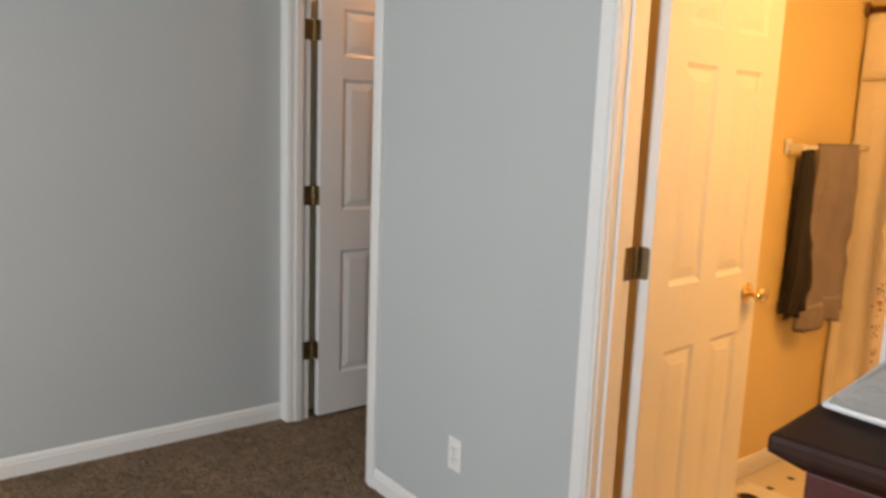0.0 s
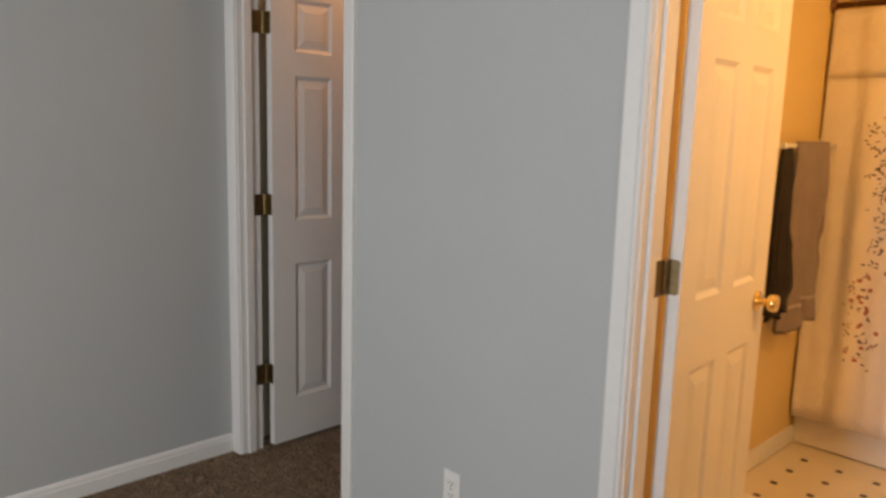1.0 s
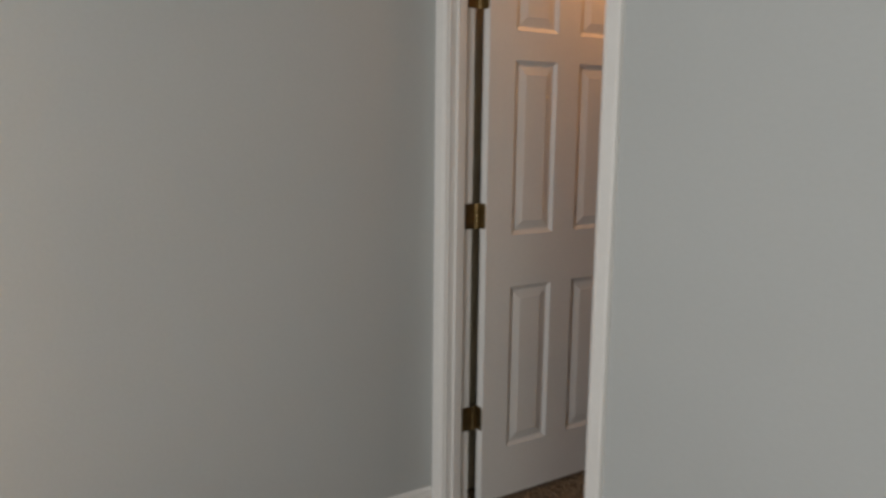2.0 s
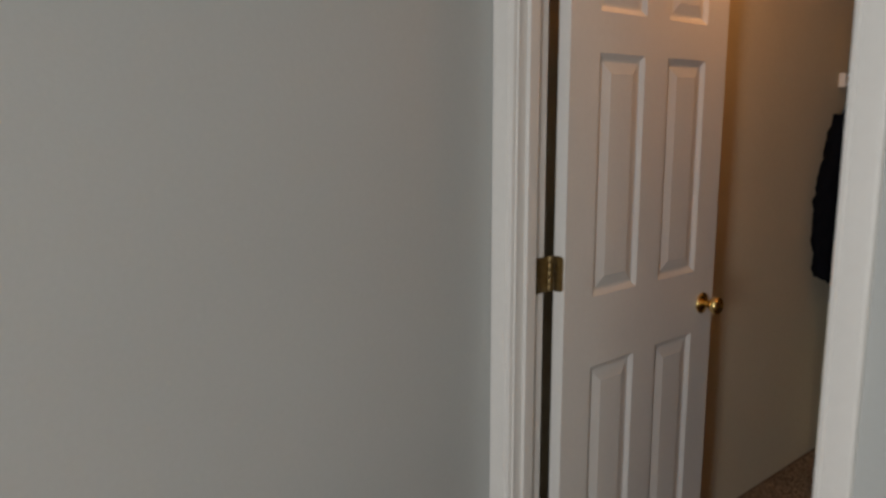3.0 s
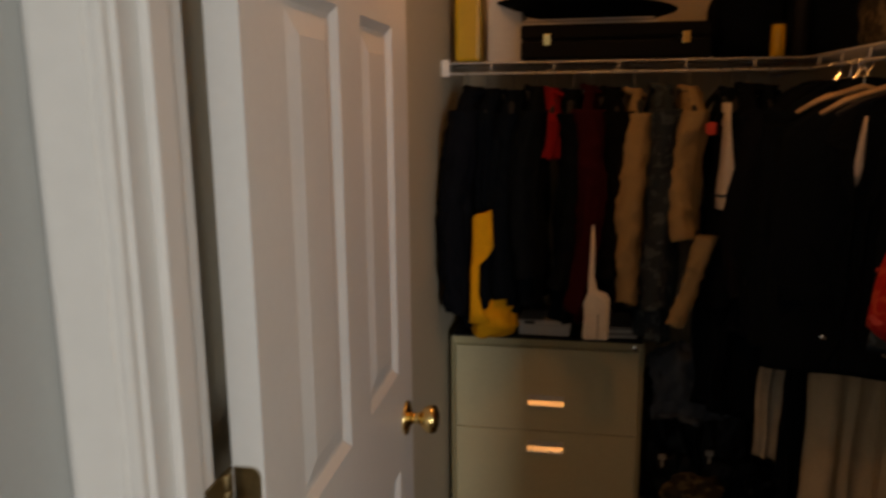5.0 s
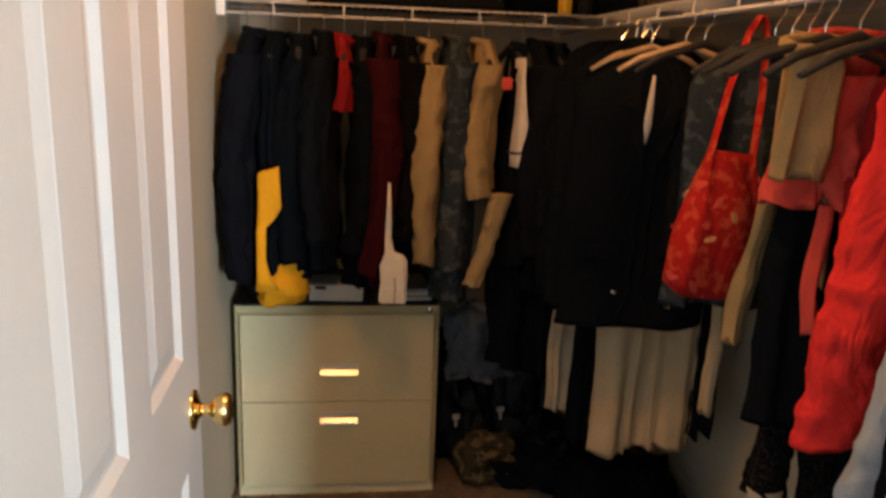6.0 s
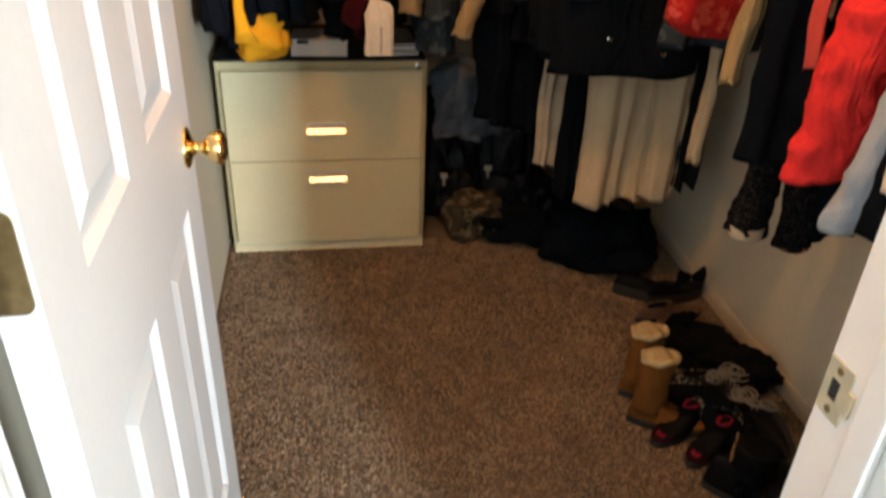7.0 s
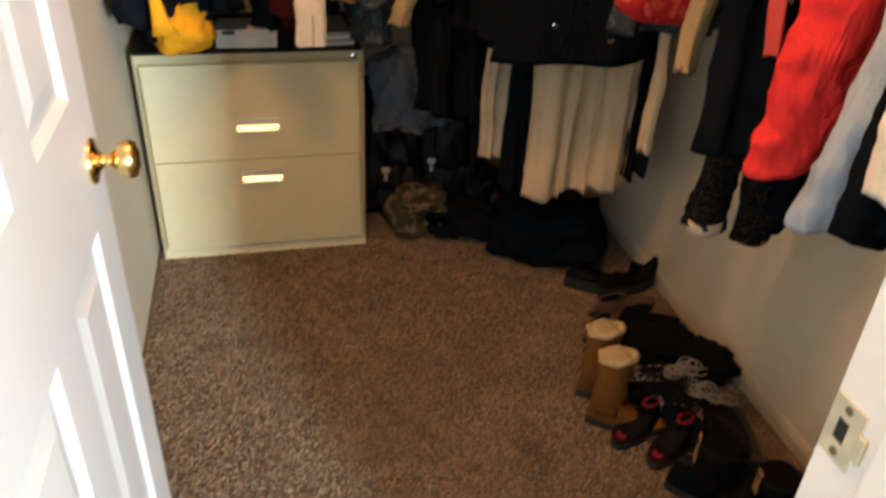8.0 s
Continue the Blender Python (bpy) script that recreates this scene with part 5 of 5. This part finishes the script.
# ---- closet floor: bags and shoes ----
def buckled_pack(label, m, sx, sy, sz, seed, buckles, webs):
    """A slumped pack with webbing, buckles and a grab loop on its front."""
    p = bag("backpack", label, NYLON, m, sx, sy, sz, seed, straps=False, limp=0.15)
    part("front_pocket", crumpled(sx * 0.7, 0.09, sz * 0.42, seed + 3, 0.18, 14), NYLON, p, smooth=True).location = (0.01, -sy * 0.47, 0.02)
    for x, top, low, sway in webs:
        part("web_strap", tube(bmesh.new(), [(x + sway * q * q, -sy * 0.50 - 0.035 * math.sin(3.1 * q), top + (low - top) * q) for q in [k / 10 for k in range(11)]], 0.011, 8, flat=0.3), NYLON, p, smooth=True)
    for x, z in buckles:
        bk = part("buckle", boxed(x - 0.014, x + 0.014, -sy * 0.50 - 0.052, -sy * 0.50 - 0.042, z - 0.010, z + 0.010, bevel=0.003), BUCKLE, p, "pale plastic buckle")
        part("tongue", boxed(x - 0.005, x + 0.005, -sy * 0.50 - 0.050, -sy * 0.50 - 0.044, z - 0.040, z - 0.0105, bevel=0.002), BUCKLE, bk)
    part("grab_loop", tube(bmesh.new(), [(0.05 * math.cos(radians(a)), -0.02, sz * 0.93 + 0.05 * math.sin(radians(a))) for a in range(0, 181, 20)], 0.008, 8, flat=0.5), NYLON, p, smooth=True)
    return p


buckled_pack("black backpack with pale buckles standing beside the filing cabinet", pose(0.79, 2.29, 0, -6, 0, 3), 0.25, 0.24, 0.46, 5, ((-0.052, 0.20),), ((-0.05, 0.36, 0.10, -0.01), (0.06, 0.40, 0.08, 0.03)))
buckled_pack("black nylon rucksack slumped in the corner", pose(1.00, 2.28, 0, -8, 0, -6), 0.30, 0.26, 0.44, 6, ((-0.075, 0.22),), ((-0.07, 0.38, 0.12, 0.02), (0.08, 0.36, 0.06, -0.03)))
bag("pouch", "small brown mottled canvas bag crumpled on the carpet", C_CAMO, pose(0.86, 2.085, 0, 0, 0, 10), 0.19, 0.15, 0.155, 7, straps=False, limp=0.26)
bag("pouch", "limp black cloth bag on the carpet", C_BLACK, pose(1.02, 2.045, 0, 0, 0, -14), 0.26, 0.17, 0.12, 8, straps=False, limp=0.26)
bag("pouch", "small black nylon bag wedged between larger ones", NYLON, pose(1.13, 2.12, 0, 0, 0, 20), 0.18, 0.16, 0.19, 15, straps=False, limp=0.22)
duffel = bag("duffel_bag", "black cloth duffel bag lying against the wall", C_BLACK, pose(1.265, 1.86, 0, 0, 0, -22), 0.36, 0.25, 0.21, 9, limp=0.17)
for x, z in ((-0.115, 0.085), (-0.075, 0.075)):
    part("strap_ring", tube(bmesh.new(), [(x + 0.011 * math.cos(radians(a)), -0.139, z + 0.011 * math.sin(radians(a))) for a in range(0, 361, 30)], 0.0024, 6), CHROME, duffel, "small chrome ring")
g = thing("fleece_jacket", pose(0.800, 2.13, 0.40, 12, 0, 8), "crumpled grey-blue fleece thrown over the backpack", "garment")
bm = crumpled(0.21, 0.15, 0.26, 21, 0.26)
for v in bm.verts:
    v.co.x += 0.22 * max(0.0, 0.13 - v.co.z) * (1.0 if v.co.x > 0 else 0.15)
part("body", bm, C_GREY, g, smooth=True)
part("sleeve", skin(bmesh.new(), sleeve_rings((0.03, -0.05, 0.17), (0.15, -0.08, 0.055), 0.045, 0.030, 5, wrinkle=0.006)), C_GREY, g, smooth=True)
part("waistband", skin(bmesh.new(), sleeve_rings((-0.08, -0.07, 0.035), (0.03, -0.085, 0.010), 0.026, 0.020, 8, wrinkle=0.005)), C_GREY, g, smooth=True)
g = thing("grey_shirt", pose(0.925, 2.10, 0), "grey-blue shirt tail drooping from the coats over the bags", "garment")
part("tail", skin(bmesh.new(), [[(x + 0.02 * (0.75 - z), y, z) for x, y, z in r] for r in sleeve_rings((-0.02, 0, 0.80), (0.03, -0.02, 0.665), 0.060, 0.070, 31, wrinkle=0.008)]), C_GREY, g, smooth=True)
part("cuff", skin(bmesh.new(), sleeve_rings((0.04, -0.03, 0.70), (0.075, -0.05, 0.55), 0.036, 0.030, 33, wrinkle=0.006)), C_GREY, g, smooth=True)
g = thing("leather_strap", pose(0.955, 2.085, 0), "tan leather strap curling down over the dark bags", "strap")
part("band", tube(bmesh.new(), [(-0.06 + 0.10 * q, -0.02 * math.sin(3 * q), 0.565 - 0.05 * q - 0.10 * q * q * q) for q in [k / 12 for k in range(13)]], 0.012, 8, flat=0.35), BROWN_LEATHER_PALE, g, smooth=True)


def spot(x, y, z, rx, ry, rz):
    return pose(x - 0.036, y - 0.036, z, rx, ry, rz)


def shoe(name, label, upper, sole, m, length=0.27, width=0.095, height=0.075, shaft=0.0, collar=None, trim=None, heel=0.0, rad=0.046):
    """Local: toe towards +x, sole on z = 0."""
    s = thing(name, m, label, "boot" if shaft else "shoe", "shoes along the closet wall")
    def outline(k, n=28):
        a = 2 * math.pi * k / n
        x = math.cos(a) * length / 2
        y = math.sin(a) * width / 2 * (0.86 + 0.14 * math.cos(a)) * (1 - 0.12 * math.sin(a * 2 + 0.6))
        return x, y
    n = 28
    part("sole", skin(bmesh.new(), [[(outline(k)[0] * f, outline(k)[1] * f, z) for k in range(n)] for z, f in ((0.0, 0.95), (0.003, 1.0), (0.018 + heel * 0.4, 1.0), (0.022 + heel * 0.4, 0.97))]), sole, s, smooth=False)
    rings = []
    for j in range(9):
        q = j / 8
        ring = []
        for k in range(n):
            x, y = outline(k)
            t = (x / length + 0.5)
            top = height * (1.0 if t < 0.42 else 1.0 - 0.52 * min(1, (t - 0.42) / 0.45) ** 0.8)
            shrink = 1 - 0.50 * max(0, q - 0.15) ** 1.3
            ring.append((x * (1 - 0.30 * q ** 1.5) - length * 0.10 * q ** 1.5, y * shrink, 0.0225 + heel * 0.4 + (top - 0.02) * q))
        rings.append(ring)
    up = part("upper", skin(bmesh.new(), rings), upper, s, smooth=True)
    cx = -length * (0.27 if shaft and collar else 0.12)
    if trim is RED_TRIM:
        for lo, hi, span in ((4, 6, 2), (1, 3, 4)):
            bm = bmesh.new()
            net = [[bm.verts.new(Vector(rings[j][k % n]) * 1.004 + Vector((0.001, 0, 0.0016))) for k in range(-span, span + 1)] for j in range(lo, hi + 1)]
            for a, b in zip(net, net[1:]):
                for q in range(len(a) - 1):
                    bm.faces.new((a[q], a[q + 1], b[q + 1], b[q]))
            part("toe_panel", bm, RED_TRIM if lo == 4 else C_MAROON, up, "red mesh toe panel", smooth=True)
    if shaft:
        rs = []
        for j in range(11):
            q = j / 10
            r0 = rad + 0.004 * q
            rs.append([(cx + r0 * 1.12 * math.cos(a) + 0.004 * math.sin(3 * a + 9 * q), r0 * math.sin(a) + 0.003 * math.sin(2 * a + 11 * q), height * 0.6 + (shaft - height * 0.6) * q) for a in [2 * math.pi * k / 22 for k in range(22)]])
        part("shaft", skin(bmesh.new(), rs), upper, s, smooth=True)
        if not collar:
            part("shaft_rim", tube(bmesh.new(), [Vector(p) for p in rs[-1]] + [Vector(rs[-1][0])], 0.0035, 6), upper, s, smooth=True)
            part("shaft_lining", lathe(bmesh.new(), ((rad * 0.93, shaft + 0.0005), (rad * 0.90, shaft + 0.0015), (rad * 0.1, shaft + 0.0010)), at=(cx, 0, 0), n=22), C_BROWN_BLACK, s)
            part("pull_tab", boxed(cx - rad * 1.12 - 0.007, cx - rad * 1.12 - 0.003, -0.010, 0.010, shaft - 0.060, shaft + 0.016, bevel=0.001), BROWN_LEATHER_PALE, s, "tan leather pull tab")
        if collar:
            bm = bmesh.new()
            for k in range(22):
                a0, a1 = 2 * math.pi * k / 22, 2 * math.pi * (k + 1) / 22
                sec = ((rad + 0.002, -0.012), (rad + 0.009, -0.006), (rad + 0.010, 0.005), (rad + 0.004, 0.012), (rad - 0.005, 0.007), (rad - 0.010, -0.010))
                skin(bm, [[(cx + (rr + 0.004 * math.sin(3 * a + 40 * rad + length)) * 1.12 * math.cos(a), (rr + 0.003 * math.sin(2 * a + 1.0)) * math.sin(a), shaft + zz * 0.8 + 0.006 * math.cos(a + 0.7) + 0.003 * math.sin(5 * a)) for rr, zz in sec] for a in (a0, a1)], False, False)
            bmesh.ops.remove_doubles(bm, verts=bm.verts, dist=0.0005)
            part("fleece_lining", lathe(bmesh.new(), ((rad * 0.95, shaft - 0.012), (rad * 0.98, shaft + 0.006), (rad * 0.6, shaft + 0.009), (rad * 0.1, shaft + 0.005)), at=(cx, 0, 0), n=22), collar, s, smooth=True)
            part("fleece_collar", bm, collar, s, "thick cream fleece lining", smooth=True)
    else:
        fit = 0.74 if trim is RED_TRIM else 0.62 if trim else 1.0
        ell = [(cx - 0.02 + length * 0.20 * fit * math.cos(a), width * 0.25 * fit * math.sin(a), height + 0.022 - 0.012 + 0.004 * math.cos(a)) for a in [2 * math.pi * k / 20 + 1.2 for k in range(21)]]
        part("collar", tube(bmesh.new(), ell, [(0.0042 if trim is RED_TRIM else 0.0030) + 0.0018 * math.sin(1.7 * k + 40 * length) for k in range(21)], 6), trim if trim is RED_TRIM else upper, s, smooth=True)
        part("lining", skin(bmesh.new(), [[(cx - 0.01 + length * 0.19 * f * math.cos(a), width * 0.24 * f * math.sin(a), z) for a in [2 * math.pi * k / 20 for k in range(20)]] for f, z in ((1.0, height + 0.008), (0.9, height + 0.0105))]), C_BLACK, s)
        if trim is LACE_WHITE:
            rl = random.Random(int(length * 1000) + int(1000 * m.translation.y))
            for _ in range(7):
                mx, my, turns = length * rl.uniform(-0.10, 0.24), width * rl.uniform(-0.25, 0.25), rl.uniform(1.2, 2.2)
                soft = [Vector((mx + (0.012 + 0.016 * q) * math.cos(6.28 * turns * q + mx * 90) + 0.02 * q, my + (0.010 + 0.014 * q) * math.sin(6.28 * turns * q + mx * 90), height + 0.014 + 0.005 * math.sin(9 * q) - 0.10 * max(0.0, mx))) for q in [k / 22 for k in range(23)]]
                part("lace", tube(bmesh.new(), soft, 0.0022, 6), trim, s, smooth=True)
        if trim:
            for q in range(0 if trim is RED_TRIM else 5):
                x = length * (0.08 + 0.05 * q)
                zz = height * (0.98 - 0.14 * q) + 0.006
                part("lace", tube(bmesh.new(), ((x, -width * 0.2, zz - 0.008), (x + 0.006, 0, zz + 0.004), (x, width * 0.2, zz - 0.008)), 0.0022, 6), trim, s)
    return s


shoe("boot", "tan suede boot lined with cream fleece", SUEDE, RUBBER, spot(1.234, 1.160, 0, 0, 0, -10), 0.215, 0.080, 0.085, 0.218, FLEECE, rad=0.034)
shoe("boot", "tan suede boot lined with cream fleece, nearer the door", SUEDE, RUBBER, spot(1.218, 1.045, 0, 0, 0, -18), 0.215, 0.080, 0.085, 0.218, FLEECE, rad=0.034)
shoe("sneaker", "black sneaker with bright red lining", LEATHER, RUBBER, pose(1.192, 0.978, 0, 0, 0, 207), 0.180, 0.074, 0.072, trim=RED_TRIM)
shoe("sneaker", "black sneaker with red laces and lining", LEATHER, RUBBER, pose(1.250, 0.906, 0, 0, 0, 211), 0.180, 0.074, 0.072, trim=RED_TRIM)
shoe("sneaker", "grey speckled sneaker with pale laces", GREY_MESH, RUBBER, spot(1.375, 1.125, 0, 0, 0, -8), 0.27, 0.095, 0.085, trim=LACE_WHITE)
shoe("sneaker", "grey speckled sneaker with loose pale laces", GREY_MESH, RUBBER, spot(1.395, 1.020, 0, 0, 0, -14), 0.27, 0.095, 0.085, trim=LACE_WHITE)


def slipper(label, m, length, width, high, seed):
    """Fluffy slipper: a thin sole under a soft, shaggy upper with an opening at the heel."""
    s = thing("slipper", m, label, "slipper", "shoes along the closet wall")
    part("sole", lathe(bmesh.new(), ((0.94, 0.0), (1.0, 0.006), (0.97, 0.012)), n=24), RUBBER, s).scale = (length / 2, width / 2, 1)
    bm = crumpled(length, width, high, seed, 0.22, 16)
    for v in bm.verts:
        v.co.z = 0.0125 + v.co.z * (1.0 - 0.25 * max(0.0, -v.co.x / length))
        v.co += 0.006 * noise.noise(v.co * 60) * v.co.normalized()
    part("upper", bm, FLUFF, s, "shaggy black upper", smooth=True)
    part("opening", soft_block(length * 0.42, width * 0.55, 0.012, seed), C_BROWN_BLACK, s, smooth=True).location = (-length * 0.20, 0, high * 0.86)


slipper("fluffy black slipper in the row by the wall", pose(1.375, 1.245, 0, 0, 0, -28), 0.21, 0.105, 0.088, 3)
slipper("fluffy black slipper lying beside its pair", pose(1.445, 1.165, 0, 0, 0, -36), 0.20, 0.105, 0.092, 8)
shoe("shoe", "black suede shoe by the wall", C_BLACK, RUBBER, spot(1.450, 1.410, 0, 0, 0, 4), 0.22, 0.085, 0.075)
shoe("flat_shoe", "brown leather flat shoe by the wall", BROWN_LEATHER, RUBBER, spot(1.420, 1.520, 0, 0, 0, 8), 0.24, 0.08, 0.045)
shoe("flat_shoe", "brown leather flat shoe next to its pair", BROWN_LEATHER, RUBBER, spot(1.340, 1.440, 0, 0, 0, 30), 0.24, 0.08, 0.045)
shoe("pump", "black pump with a raised heel", LEATHER, RUBBER, spot(1.395, 1.640, 0, 0, 0, -20), 0.23, 0.075, 0.05, heel=0.05)
shoe("pump", "black pump lying with its pair by the wall", LEATHER, RUBBER, spot(1.480, 1.620, 0, 0, 0, 15), 0.23, 0.075, 0.05, heel=0.05)
bow = thing("shoe_bow", spot(1.515, 1.600, 0.078, 0, 0, 10), "black ribbon bow on a pump", "bow")
for sgn in (-1, 1):
    part("loop", skin(bmesh.new(), [[(sgn * (0.004 + 0.04 * q), 0.012 * math.cos(a) * (0.4 + q), (0.012 + 0.022 * q) * math.sin(a) + 0.02) for a in [2 * math.pi * k / 12 for k in range(12)]] for q in (0, 0.35, 0.7, 1.0)]), C_BLACK, bow)
shoe("boot", "tall black leather boot standing by the doorway", LEATHER, RUBBER, spot(1.330, 0.775, 0, 0, 0, -30), 0.26, 0.09, 0.10, 0.165, rad=0.042)
shoe("boot", "black leather boot beside the tall one", LEATHER, RUBBER, spot(1.445, 0.800, 0.046, 84, 0, -38), 0.26, 0.09, 0.10, 0.20, rad=0.042)
shoe("shoe", "black leather shoe near the doorway", LEATHER, RUBBER, spot(1.265, 0.595, 0, 0, 0, -60), 0.27, 0.095, 0.09)
shoe("shoe", "black leather shoe under the hanging clothes", LEATHER, RUBBER, spot(1.390, 0.600, 0, 0, 0, -64), 0.27, 0.095, 0.09)
shoe("shoe", "pale pink shoe half hidden by the doorway", C_CORAL, RUBBER, spot(1.300, 0.420, 0, 0, 0, -70), 0.25, 0.09, 0.06)

HEAP = (
    (1.345, 1.130, 0.034, 82, -30, 0.085, 0.0),
    (1.345, 0.990, 0.0, 0, -62, 0.095, 0.0), (1.470, 0.930, 0.034, 78, -100, 0.080, 0.0), (1.300, 0.680, 0.034, 80, -150, 0.080, 0.0),
    (1.420, 0.690, 0.0, 0, -15, 0.100, 0.150), (1.310, 0.520, 0.0, 0, -100, 0.090, 0.0))
for k, (x, y, z, tip, turn, high, shaft) in enumerate(HEAP):
    lab = "black suede shoe tipped on its side in the heap" if tip else ("short black boot in the heap of shoes" if shaft else "worn black shoe in the heap by the wall")
    shoe("boot" if shaft else "shoe", lab, C_BLACK if k % 2 else LEATHER, RUBBER, spot(x, y, z, tip, 0, turn), 0.235 + 0.008 * (k % 3), 0.088, high, shaft, rad=0.040)

# ---- carpet pile of the closet ----
rs = np.random.RandomState(7)
step = 0.0056
gx, gy = np.meshgrid(np.arange(CLOSET_W + 0.014, 1.90, step), np.arange(-1.60, 2.06, step))
gx, gy = gx.ravel(), gy.ravel()
keep = (gy > WALL) | ((gx > CL + 0.002) & (gx < CR - 0.002)) | (gy < -0.014)
keep &= (gx > 0.014) | (gy > WALL)
keep &= (gx < CLOSET_E - 0.014) | (gy < -0.014)
gx, gy = gx[keep], gy[keep]
n = len(gx)
gx = gx + rs.uniform(-0.0026, 0.0026, n)
gy = gy + rs.uniform(-0.0026, 0.0026, n)
ang, lean, la = rs.uniform(0, math.pi, n), rs.uniform(0.002, 0.008, n), rs.uniform(0, 2 * math.pi, n)
h, w = rs.uniform(0.0035, 0.0065, n), rs.uniform(0.0017, 0.0028, n)
vx, vy = np.cos(ang) * w, np.sin(ang) * w
tx, ty = np.cos(la) * lean, np.sin(la) * lean
V = np.empty((n, 4, 3))
V[:, 0] = np.stack((gx - vx, gy - vy, np.zeros(n)), 1)
V[:, 1] = np.stack((gx + vx, gy + vy, np.zeros(n)), 1)
V[:, 2] = np.stack((gx + vx * 0.7 + tx, gy + vy * 0.7 + ty, h), 1)
V[:, 3] = np.stack((gx - vx * 0.7 + tx, gy - vy * 0.7 + ty, h), 1)
me = bpy.data.meshes.new("carpet_pile")
me.vertices.add(4 * n)
me.vertices.foreach_set("co", V.ravel())
me.loops.add(4 * n)
me.loops.foreach_set("vertex_index", np.arange(4 * n, dtype=np.int32))
me.polygons.add(n)
me.polygons.foreach_set("loop_start", np.arange(0, 4 * n, 4, dtype=np.int32))
me.update(calc_edges=True)
me.materials.append(PILE)
tagged(new("carpet_pile", me), "twisted brown frieze tufts of the closet carpet", "carpet", kind="stuff")

# ---- small squares of the bathroom floor ----
dot = part("vinyl_square", boxed(-0.013, 0.013, -0.013, 0.013, -0.004, -0.0025), DOT_DARK, bath_floor)
dot.location = (1.728, 1.860, 0)
for i in range(9):
    for j in range(11):
        if i or j:
            d = dot.copy()
            scene.collection.objects.link(d)
            d.location = (1.728 + 0.148 * i, 1.860 - 0.163 * j, 0)
